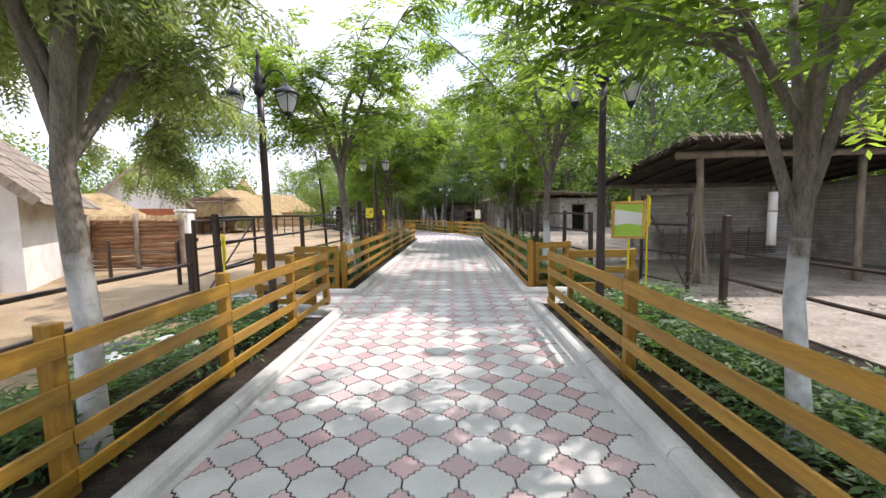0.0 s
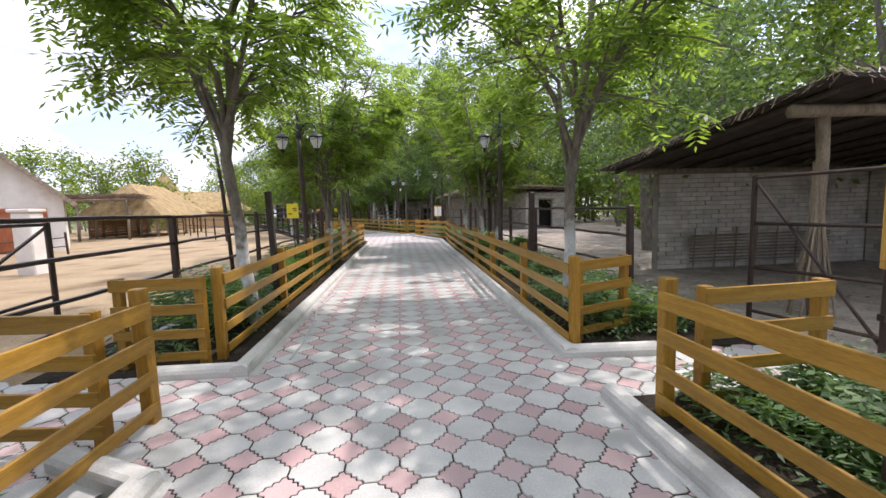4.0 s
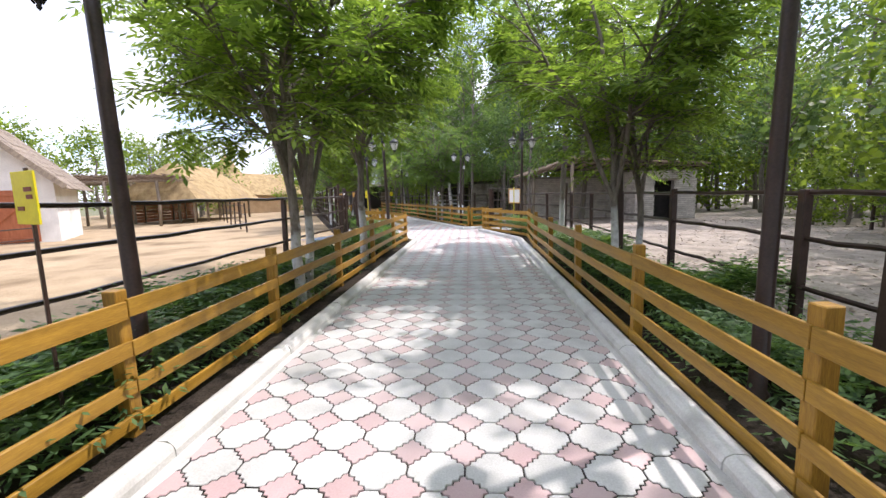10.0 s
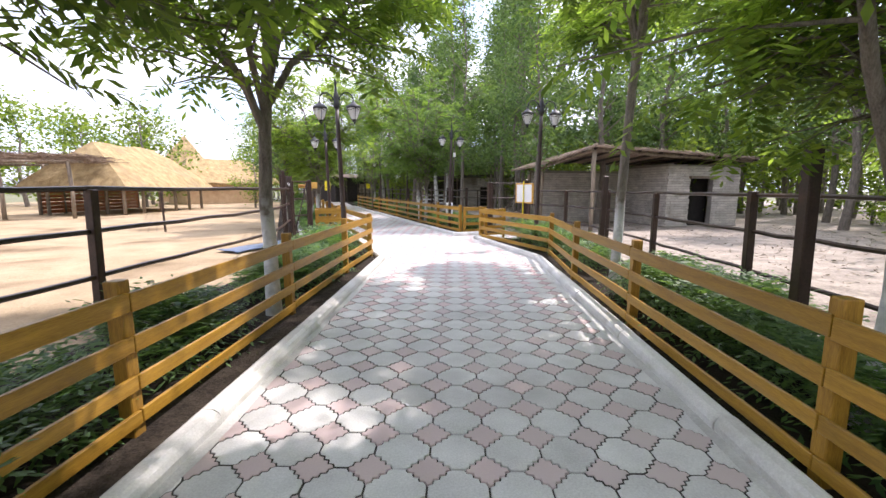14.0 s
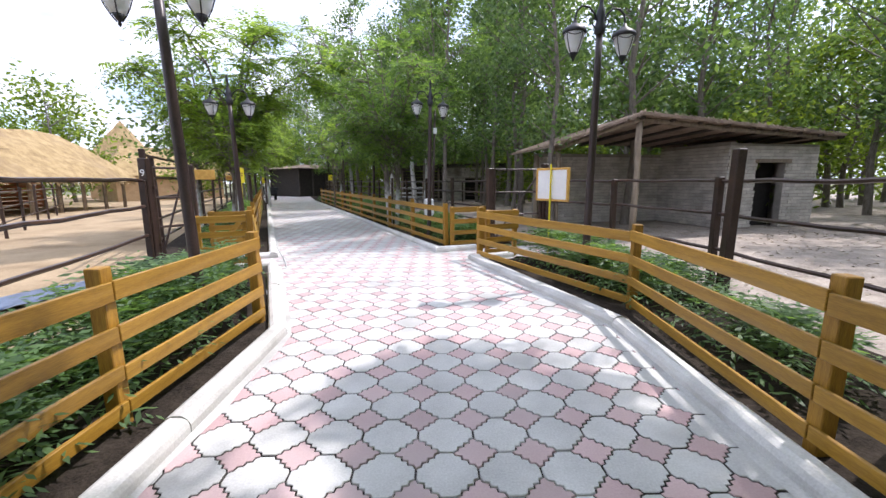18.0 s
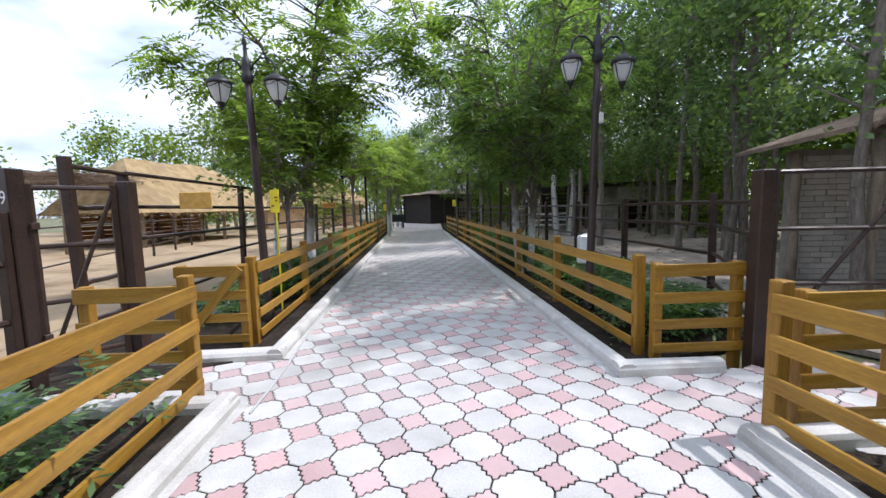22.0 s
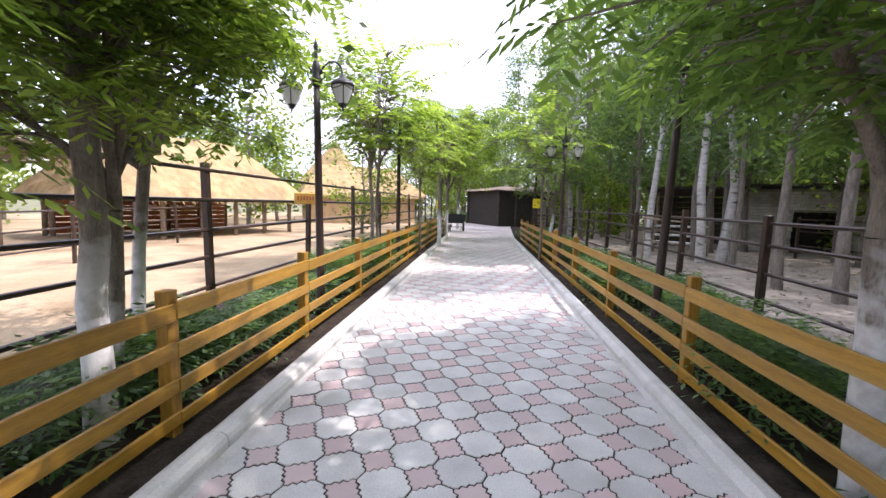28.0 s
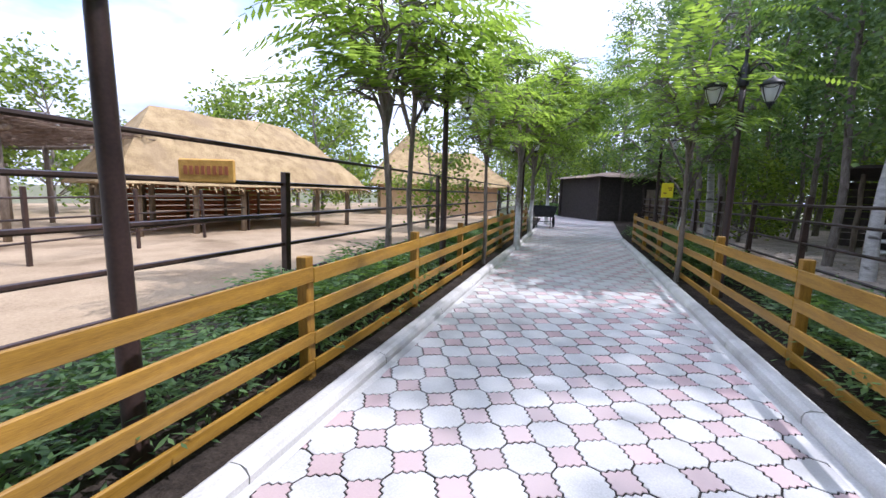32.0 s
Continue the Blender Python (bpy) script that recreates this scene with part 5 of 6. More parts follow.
WALK_TREES = "whitewashed trees along the walkway"
LBL = "young tree with feathered leaves and a whitewashed trunk"
T_A = make_tree("avenue_tree", at(-2.2, 19.1, 2.0), LBL, grow(11, 5.6, 2.4, 2.1, 1150, 7, lean=(0.02, 0.0)), M_LEAF, M_LIME, WALK_TREES)
T_B = make_tree("avenue_tree", at(2.28, 2.7, 0.0), LBL, grow(12, 5.8, 2.8, 1.3, 1150, 6, lean=(-0.02, 0.05), r0=0.068, up=0.85), M_LEAF, M_LIME, WALK_TREES)
T_C = make_tree("avenue_tree", at(-2.13, 9.55, 0.0), LBL, grow(13, 5.6, 2.5, 2.2, 1150, 7, lean=(-0.09, -0.05)), M_LEAF, M_LIME, WALK_TREES)
T_D = make_tree("avenue_tree", at(2.30, 9.58, 0.0), LBL, grow(14, 6.2, 2.7, 1.8, 1050, 8, lean=(0.02, 0.0), r0=0.088, up=0.8), M_LEAF, M_LIME, WALK_TREES)
plant(T_A, [(-5.6, 30.95, 1.0, 1.0), (-11.6, 47.5, 0.4, 1.0), (-2.55, -2.6, 1.1, 1.0)])
plant(T_B, [(-2.2, 15.85, 4.4, 1.0), (2.52, 16.9, 2.4, 1.0), (2.6, -2.2, 2.0, 1.0)])
plant(T_C, [(-6.0, 31.2, 2.6, 0.66), (-9.6, 43.0, 4.6, 1.0)])
plant(T_D, [(-2.12, 15.4, 3.6, 0.85), (3.1, 17.3, 3.0, 0.7), (-13.6, 53.0, 1.0, 1.1)])

T_G = make_tree("avenue_tree", at(-1.55, 32.55), "avenue tree with a slanting grey trunk whitewashed at the foot", grow(19, 6.2, 2.6, 1.45, 850, 7, lean=(-0.05, -0.06), r0=0.085, up=0.9), M_LEAF_DEEP, M_LIME, WALK_TREES)
plant(T_G, [(-1.36, 32.85, 3.4, 0.92), (-6.6, 47.6, 2.2, 1.0)])
T_F = make_tree("avenue_tree", at(2.62, 21.2, 0.0), "taller avenue tree with a bent whitewashed trunk", grow(18, 6.6, 2.6, 3.1, 1250, 7, lean=(0.03, 0.02), r0=0.08), M_LEAF, M_LIME, WALK_TREES)
T_E = make_tree("slender_tree", at(-8.05, 36.9, 0.4), "slender young tree with long feathered leaves and a thin pale trunk", grow(15, 4.7, 1.1, 2.1, 80, 6, 1.15, 15, 0.17, r0=0.045, up=0.85, droop=(0.1, 0.35), rise_leaf=(0.05, 0.7)), M_LEAF, M_BARK, WALK_TREES)
plant(T_E, [(-8.65, 37.95, 2.2, 1.08), (-8.9, 40.4, 1.0, 0.9), (-5.5, 41.5, 0.6, 0.95), (-5.05, 29.6, 2.9, 0.62)])

# grey-leaved tree at the start of the walk
OLIVE = make_tree("olive_tree", at(-2.12, 2.6), "grey-green tree with a dark trunk, whitewashed foot and drooping fine leaves", grow(21, 5.2, 2.2, 1.8, 6400, 11, 0.34, 7, 0.075, lean=(0.0, 0.0), r0=0.078, up=0.5, droop=(0.9, 2.2), lay=(-3.7, 2.2, -1.9)), M_LEAF_PALE, M_LIME, WALK_TREES)


def clump_tree(seed, height, radius, trunk_h, cards, size, droopy=0.0, r0=0.14):
    """A far tree: a trunk with limbs, and many single leaves in uneven clumps."""
    r = random.Random(seed)
    bm_low, bm_up = bmesh.new(), bmesh.new()
    pts = [Vector((0.12 * math.sin(z * 0.8 + seed), 0.12 * math.cos(z * 0.7 + seed), z)) for z in (-0.1, 1.0, 2.2)]
    tube(bm_low, pts, [r0 * 1.2, r0, r0 * 0.92], 8, False)
    line = [pts[-1]] + [Vector((0.2 * math.sin(z + seed), 0.2 * math.cos(z + seed), z)) for z in (height * 0.4, height * 0.65, height * 0.95)]
    tube(bm_up, line, [r0 * 0.92, r0 * 0.7, r0 * 0.4, 0.02], 8, False)
    clumps = []
    for _ in range(26):
        a, f = r.uniform(0, 2 * math.pi), r.random()
        z = trunk_h + (height - trunk_h) * f
        wide = radius * (math.sin(math.pi * (0.18 + 0.78 * f)) ** 0.7) * r.uniform(0.35, 1.0)
        c = Vector((wide * math.cos(a), wide * math.sin(a), z))
        clumps.append((c, radius * r.uniform(0.25, 0.5)))
        tube(bm_up, [Vector((0, 0, max(trunk_h * 0.8, z - wide * 0.8))), c], [0.04, 0.012], 4, False)
    V, F = [], []
    for _ in range(cards):
        c, q = r.choice(clumps)
        d = Vector((r.gauss(0, 1), r.gauss(0, 1), r.gauss(0, 1) * 0.8)) * q * 0.6
        d.z -= droopy * abs(r.gauss(0, 1))
        p = c + d
        a, b = Vector((r.gauss(0, 1), r.gauss(0, 1), r.gauss(0, 0.6) - droopy)).normalized(), Vector((r.gauss(0, 1), r.gauss(0, 1), r.gauss(0, 1))).normalized()
        b = (b - a * a.dot(b)).normalized()
        s = size * r.uniform(0.6, 1.3)
        k = len(V)
        V.extend((p - a * s * 0.5, p + b * s * 0.28, p + a * s * 0.5, p - b * s * 0.28))
        F.append((k, k + 1, k + 2, k + 3))
    return bm_low, bm_up, V, F


WOOD = "trees of the wood behind the yards"
W_A = make_tree("woodland_tree", at(16, 18), "tall slender woodland tree with light green leaves", clump_tree(31, 11, 2.4, 3.2, 2600, 0.24), M_LEAF_SUN, M_BARK, WOOD)
W_B = make_tree("woodland_tree", at(14.5, 30), "tall woodland tree with a dense dark crown", clump_tree(32, 12.5, 2.6, 3.8, 3000, 0.24, 0.1), M_LEAF_DARK, M_BARK, WOOD)
W_C = make_tree("poplar_tree", at(3.5, 45), "tall narrow poplar with hanging leaves", clump_tree(33, 14.5, 1.8, 4.0, 3400, 0.20, 0.32, 0.11), M_LEAF_DARK, M_BARK, WOOD)
W_D = make_tree("woodland_tree", at(20, 40), "bushy woodland tree lit green by the sun", clump_tree(34, 8.0, 2.8, 1.0, 2500, 0.32), M_LEAF_SUN, M_BARK, WOOD)
W_E = make_tree("undergrowth_bush", at(14.0, 3.0, 0.0, 0.4), "leafy green bush of the woodland undergrowth", clump_tree(35, 8.0, 3.0, 0.5, 950, 0.50), M_LEAF_SUN, M_BARK, "bushes under the wood")
pl = {0: [], 1: [], 2: [], 3: [], 4: []}
r = random.Random(5)
for gx in range(5):
    for gy in range(19):
        x, y = 13.5 + gx * 3.6 + r.uniform(-1.3, 1.3), -4 + gy * 3.7 + r.uniform(-1.3, 1.3)
        if y > 24 and x < 13.5 or r.random() < 0.12:
            continue
        k = 1 if gx < 2 and r.random() < 0.5 else r.choice((0, 0, 3, 1))
        pl[k].append((x, y, r.uniform(0, 6.3), r.uniform(0.8, 1.15)))
for s, o in ((31, 15.5), (34, 17.5), (36.5, 15.0), (39.5, 18.8), (42.5, 15.4), (43.7, 16.8), (46, 19.0), (49.5, 13.4), (52, 15.5), (55, 17.0), (57, 12.9), (60, 14.6), (63, 13.2), (66, 11.5), (68.5, 13.8), (42, 20.0), (50, 20.5), (56, 20.5)):
    pl[2].append((*far(s, o), r.uniform(0, 6.3), r.uniform(0.8, 1.1)))
for s, o in ((53, 13.4), (60, 17.5), (70, 9.0), (73, 11.5), (76, 7.5), (79, 10.0), (74, 5.0), (82, 3.0), (85, 7.0)):
    pl[1].append((*far(s, o), r.uniform(0, 6.3), r.uniform(0.75, 1.0)))
for x, y in ((-33, 30), (-36, 40), (-30, 52), (-38, 58), (-34, 22), (-40, 34), (-27, 64), (-22, 68), (-33, 70), (-42, 48), (-44, 66), (-45, 20), (-38, 12), (-31, 60)):
    pl[3].append((x + r.uniform(-1, 1), y + r.uniform(-1, 1), r.uniform(0, 6.3), r.uniform(0.55, 0.8)))
for x, y in ((-15.5, 46.0), (-19, 60), (-17, 66), ):
    pl[3].append((x, y, r.uniform(0, 6.3), 0.55))
for x, y, k in ((-24.5, 46.5, 0.95), (-27.0, 44.0, 0.8), (-29.5, 25.5, 0.85), (-33.0, 31.0, 1.0), (-31.5, 36.5, 0.9), (-26.5, 33.0, 0.75), (-37.0, 27.0, 1.1), (-34.0, 46.0, 1.0), (-30.0, 20.5, 0.8), (-36.0, 52.0, 1.05), (-27.5, 51.0, 0.85)):
    pl[3].append((x, y, r.uniform(0, 6.3), k))
for gy in range(20):
    pl[4].append((12.6 + r.uniform(0, 3.0), -3 + gy * 1.55 + r.uniform(-0.5, 0.5), r.uniform(0, 6.3), r.uniform(0.28, 0.5)))
for gy in range(10):
    pl[2].append((*far(27.5 + gy * 3.4, 14.2 + (gy * 7 % 5) * 0.55), r.uniform(0, 6.3), r.uniform(0.7, 0.95)))
for gy in range(26):
    pl[4].append((*far(27 + gy * 1.6, 21.5 + r.uniform(-1.0, 2.5)), r.uniform(0, 6.3), r.uniform(0.3, 0.55)))
for gy in range(26):
    pl[1].append((*far(28 + gy * 1.7, 17.5 + (gy * 37 % 10) * 0.8 + r.uniform(-0.6, 0.6)), r.uniform(0, 6.3), r.uniform(0.75, 1.0)))
for gy in range(14):
    pl[1].append((*far(29 + gy * 3.1, 23.5 + r.uniform(-1.5, 2.5)), r.uniform(0, 6.3), r.uniform(0.8, 1.1)))
for gy in range(26):
    pl[4].append((29.0 + r.uniform(-1.5, 1.5), -2 + gy * 2.6 + r.uniform(-0.6, 0.6), r.uniform(0, 6.3), r.uniform(0.6, 0.85)))
for gy in range(34):
    pl[4].append((15.0 + (gy * 5 % 9) + r.uniform(-0.6, 0.6), -2 + gy * 1.05 + r.uniform(-0.4, 0.4), r.uniform(0, 6.3), r.uniform(0.26, 0.42)))
for s, o, k in ((75, 6.5, 0), (79, 3.5, 0), (72, 1.5, 3), (81, 8.5, 1), (85, 5.0, 0), (77, 0.0, 3), (83, 0.5, 0), (71, 9.5, 1), (76, 11.0, 1), (70, 6.8, 3), (74, 13.5, 1)):
    pl[k].append((*far(s, o), r.uniform(0, 6.3), r.uniform(0.85, 1.1)))
for gy in range(22):
    pl[4].append((*far(30 + gy * 2.2, 29 + r.uniform(-1, 1)), r.uniform(0, 6.3), r.uniform(0.6, 0.85)))
for gy in range(14):
    pl[3].append((-15.0 + 1.75 * gy + r.uniform(-0.6, 0.6), 67.0 + 2.5 * (gy % 3) + r.uniform(-0.8, 0.8), r.uniform(0, 6.3), r.uniform(0.55, 0.75)))
for gy in range(12):
    pl[4].append((*far(50 + 1.6 * gy, 14.2 + (gy * 5 % 4) * 0.9), r.uniform(0, 6.3), r.uniform(0.34, 0.5)))
for k, proto in enumerate((W_A, W_B, W_C, W_D, W_E)):
    plant(proto, pl[k])


ROUND = make_tree("broadleaf_tree", at(-7.3, 32.1, 0.5), "small broad-leaved tree with a round dark crown and whitewashed trunk", clump_tree(61, 5.0, 1.75, 2.3, 2300, 0.15, 0.05, 0.062), M_LEAF_DARK, M_LIME, WALK_TREES)

BIRCH = make_tree("birch_tree", at(-1.4, 44.3, 0.2), "tall pale-barked birch with thin hanging leaves", clump_tree(71, 11.5, 2.0, 4.6, 3000, 0.17, 0.5, 0.13), M_LEAF_DARK, M_PALEBARK, WOOD, M_PALEBARK)
plant(BIRCH, [(-0.65, 44.8, 2.2, 1.05), (-2.67, 44.85, 4.0, 0.85), (-6.1, 49.0, 1.0, 0.85)])

# old pine beside the first shelter
PINE = make_tree("pine_tree", at(7.85, 16.3, 0.0), "old pine with soft drooping grey-green foliage and a scarred trunk", clump_tree(41, 9.5, 4.2, 2.6, 9500, 0.17, 0.25, 0.2), M_LEAF_DARK, M_BARK, "trees in the yards")
bm = bmesh.new()
bmesh.ops.create_icosphere(bm, subdivisions=2, radius=0.16)
for v in bm.verts:
    v.co = Vector((v.co.x * 0.8, v.co.y * 0.6, v.co.z * 2.2)) * (1 + 0.2 * noise.noise(v.co * 8))
part("scar", bm, M_DARKWOOD, PINE, "dark burnt hollow in the trunk", smooth=True).matrix_local = Matrix.Translation((0.06, -0.13, 1.35))


# ---- planting in the beds ----
def bed_plants(poly, count, seed, hmin, hmax, clump=0.5):
    """Low bushy plants over a bed, close together in places and sparse in others."""
    r = random.Random(seed)
    xs, ys = [p[0] for p in poly], [p[1] for p in poly]
    V, F = [], []
    made = 0
    for _ in range(count * 4):
        if made >= count:
            break
        x, y = r.uniform(min(xs), max(xs)), r.uniform(min(ys), max(ys))
        d = noise.noise(Vector((x * clump * 1.6, y * clump, seed)))
        if d < -0.25 + 0.4 * (r.random() - 0.5) or not inside(x, y, poly):
            continue
        h = hmin + (hmax - hmin) * max(0, min(1, 0.45 + 1.2 * d)) * r.uniform(0.55, 1.25)
        wide = 0.10 + 0.36 * h
        for _ in range(int(14 + 70 * h)):
            a, f = r.uniform(0, 6.3), r.random()
            q = wide * math.sin(f * 1.5) * r.uniform(0.55, 1.0)
            p = Vector((x + q * math.cos(a), y + q * math.sin(a), h * (0.18 + 0.82 * math.cos(f * 1.35)) * r.uniform(0.8, 1.05)))
            compound_leaf(V, F, p, Vector((math.cos(a), math.sin(a), 0.15 + 1.3 * (1 - f))), r, r.uniform(0.10, 0.19), 2, 0.083, 1.1)
            made += 1
    ob = raw_mesh("bed_plants", V, F, M_BED)
    return tagged(ob, "low bushy green plants in the planting bed", "plants", kind="stuff")


BED_ZONES = [
    ([(2.05, -4), (3.1, -4), (3.1, 6.5), (2.05, 6.5)], 5000, 0.10, 0.36),
    ([(2.0, 8.1), (3.2, 8.3), (3.3, 14.5), (2.1, 14.5)], 3600, 0.10, 0.34),
    ([(2.15, 14.5), (3.3, 14.5), (3.4, 22), (2.9, 26.4), (1.5, 26.5), (2.4, 23)], 10500, 0.22, 0.58),
    ([far(26.3, OR + 0.62), far(26.6, 11.85), far(50, 11.9), far(50, OR + 0.62)], 12500, 0.2, 0.52),
    ([(-3.4, -4), (-2.2, -4), (-2.2, 6.0), (-3.4, 6.0)], 4500, 0.12, 0.38),
    ([(-3.0, 8.3), (-2.25, 8.2), (-2.25, 23), (-3.2, 25.6), (-3.75, 25.4), (-2.92, 22.8)], 12500, 0.24, 0.62),
    ([far(27, 5.6), far(27, OL - 0.72), far(50, OL - 0.72), far(50, 5.6)], 13500, 0.24, 0.62),
]
for i, (poly, n, h0, h1) in enumerate(BED_ZONES):
    bed_plants(poly, n, 50 + i, h0, h1)


# ---- signs and small things ----
def info_board(a, b, z0, z1, label, bands=(True, False), front=False):
    """A framed board between two ground points, with a picture field and a yellow stake."""
    A, B = Vector((*a, 0)), Vector((*b, 0))
    u = (B - A).normalized()
    n = Vector((u.y, -u.x, 0))
    w = (B - A).length
    m = Matrix(((u.x, -n.x, 0, A.x), (u.y, -n.y, 0, A.y), (0, 0, 1, 0), (0, 0, 0, 1)))
    t = thing("info_board", m, label, "sign", "information boards")
    bm = bmesh.new()
    box(bm, (0.02, -0.012, z0 + 0.02), (w - 0.02, 0.012, z1 - 0.02))
    part("panel", bm, M_SIGNWHITE, t, "white printed panel")
    h = z1 - z0
    for low in bands:
        V, F = [], []
        n = 12
        for k in range(n + 1):
            f = k / n
            x = 0.037 + (w - 0.074) * f
            za, zb = (z0 + 0.037, z0 + h * (0.34 + 0.06 * math.sin(f * 3))) if low else (z1 - h * (0.20 + 0.12 * f), z1 - 0.037)
            V += [(x, -0.0155, za), (x, -0.0155, zb)]
        F = [(2 * k, 2 * k + 2, 2 * k + 3, 2 * k + 1) for k in range(n)]
        raw_mesh("print", V, F, M_SIGNGREEN, t)["label"] = "green printed band"
    for lo, hi in (((0, -0.025, z0), (w, 0.025, z0 + 0.035)), ((0, -0.025, z1 - 0.035), (w, 0.025, z1)), ((0, -0.026, z0 + 0.035), (0.035, 0.026, z1 - 0.035)), ((w - 0.035, -0.026, z0 + 0.035), (w, 0.026, z1 - 0.035))):
        bm = bmesh.new()
        box(bm, lo, hi, None, 0.004)
        part("frame", bm, M_SIGNFRAME, t)
    bm = bmesh.new()
    y0 = -0.055 if front else 0.03
    box(bm, (w / 2 - 0.012, y0, -0.1), (w / 2 + 0.012, y0 + 0.025, z1 + 0.06), None, 0.003)
    part("stake", bm, M_YELLOW, t, "yellow painted stake")
    return t


info_board((2.24, 5.64), (2.58, 5.42), 1.12, 1.6, "framed information board with a white and green picture")
info_board((1.78, 26.7), (2.15, 26.05), 1.08, 1.65, "framed white information board on a yellow stake", (), True)


def yellow_sign(x, y, turn, z0=1.28, z1=1.62, w=0.26, stake=None):
    t = thing("warning_sign", Matrix.Translation((x, y, 0)) @ Matrix.Rotation(turn, 4, "Z"), "small yellow warning plate on a thin stake", "sign", "yellow warning signs")
    bm = bmesh.new()
    box(bm, (-w / 2, -0.006, z0), (w / 2, 0.006, z1), None, 0.002)
    part("plate", bm, M_YELLOW, t)
    bm = bmesh.new()
    for z, a, b in ((0.66, 0.05, 0.38), (0.52, 0.12, 0.38), (0.3, -0.34, -0.05)):
        zz = z0 + (z1 - z0) * z
        box(bm, (w * a, -0.010, zz - 0.012), (w * b, -0.0065, zz + 0.012))
    part("lettering", bm, M_INK, t, "small worn dark marks")
    bm = bmesh.new()
    box(bm, (-0.011, 0.008, -0.1), (0.011, 0.026, z1 + 0.02), None, 0.003)
    part("stake", bm, stake or M_STEEL, t, "thin painted stake")


yellow_sign(2.42, 5.0, radians(62), 1.30, 1.64, 0.28, M_YELLOW)
yellow_sign(-2.26, 12.25, -0.38, 1.38, 1.67, 0.26)
yellow_sign(-4.45, 28.6, -0.33, 1.42, 1.74, 0.22, M_YELLOW)
yellow_sign(-2.19, 4.3, 2.15, 1.05, 1.3, 0.12, M_YELLOW)
yellow_sign(-6.21, 43.63, PHI, 1.5, 1.82, 0.24)
yellow_sign(-10.7, 45.0, PHI, 1.35, 1.7)

board = thing("name_board", Matrix.Translation((-7.56, 34.6, 0)) @ Matrix.Rotation(PHI + 0.3, 4, "Z"), "orange wooden name board with carved letters on the fence", "sign", "wooden name boards")
bm = bmesh.new()
box(bm, (-0.2, -0.012, 1.5), (0.24, 0.012, 1.68), None, 0.012)
part("panel", bm, M_SIGNFRAME, board)
bm = bmesh.new()
for k in range(8):
    box(bm, (-0.15 + k * 0.045, -0.017, 1.56), (-0.15 + k * 0.045 + 0.026, -0.0125, 1.625))
part("lettering", bm, M_REDDOOR, board, "carved reddish letters")
board2 = thing("name_board", Matrix.Translation((-4.63, 27.5, 0)) @ Matrix.Rotation(PHI, 4, "Z"), "plain yellowish board fixed to the pipe fence", "sign", "wooden name boards")
bm = bmesh.new()
box(bm, (-0.18, -0.012, 1.49), (0.18, 0.012, 1.68), None, 0.006)
part("panel", bm, M_SIGNFRAME, board2)

hurdle = thing("pole_hurdle", Matrix.Translation((-2.4, 42.0, 0)), "open hurdle of pale peeled poles among the birches", "hurdle")
for z in (0.72, 1.0, 1.3):
    pole_beam("rail", (-2.88, 42.0, z + 0.03), (-1.9, 42.02, z - 0.05), 0.024, M_TIMBER, hurdle, 6)
for x in (-2.84, -1.96):
    pole_beam("post", (x, 42.03, -0.1), (x + 0.03, 42.03, 1.42), 0.035, M_TIMBER, hurdle, 6)

can = thing("plastic_canister", Matrix.Translation((-0.26, 31.08, -0.2)) @ Matrix.Rotation(PHI, 4, "Z"), "white plastic container hung on the thin steel pole", "canister")
bm = bmesh.new()
box(bm, (-0.13, -0.07, 0.64), (0.13, 0.07, 1.13), None, 0.026)
part("body", bm, M_PLASTIC, can)
bm = bmesh.new()
tube(bm, [(-0.06, 0, 1.11), (-0.045, 0, 1.14), (0.045, 0, 1.14), (0.06, 0, 1.11)], 0.012, 6)
part("handle", bm, M_PLASTIC, can)
camera_box = tagged(link_mesh("cctv_box", (lambda b: (box(b, (-0.05, -0.05, 0), (0.05, 0.05, 0.16), None, 0.01), b)[1])(bmesh.new()), M_PLASTIC), "small white box fixed high on the thin steel pole", "junction box")
camera_box.matrix_world = Matrix.Translation((-0.06, 31.12, 2.75))

cp = tagged(link_mesh("cable_pole", (lambda b: (tube(b, [(-0.05, 0, -0.1), (0.0, 0, 1.6), (0.06, 0, 3.4)], [0.034, 0.032, 0.03], 8), b)[1])(bmesh.new()), M_LAMP, smooth=True), "thin dark steel pole carrying a small white box", "pole")
cp.matrix_world = Matrix.Translation((-0.12, 31.2, 0))

# hose along the kerb
bm = bmesh.new()
tube(bm, [(-1.36 + 0.05 * math.sin(y * 1.7) + (0.02 if y < 10 else -0.03), y, 0.012 + (0.10 if y < 7.9 else 0)) for y in (8.0, 8.4, 8.8, 9.2, 9.6, 10.0, 10.4, 10.9, 11.3)], 0.011, 6)
tagged(link_mesh("garden_hose", bm, M_HOSE, smooth=True), "thin pale garden hose lying along the kerb", "hose")
bm = bmesh.new()
tube(bm, [far(s, OL + 0.06 + 0.05 * math.sin(s * 1.3)) + (0.012,) for s in (25.2, 25.6, 26.0, 26.4, 26.9, 27.4, 28.0, 28.6)], 0.010, 6)
tagged(link_mesh("garden_hose", bm, M_HOSE, smooth=True), "thin pale garden hose lying along the kerb", "hose")

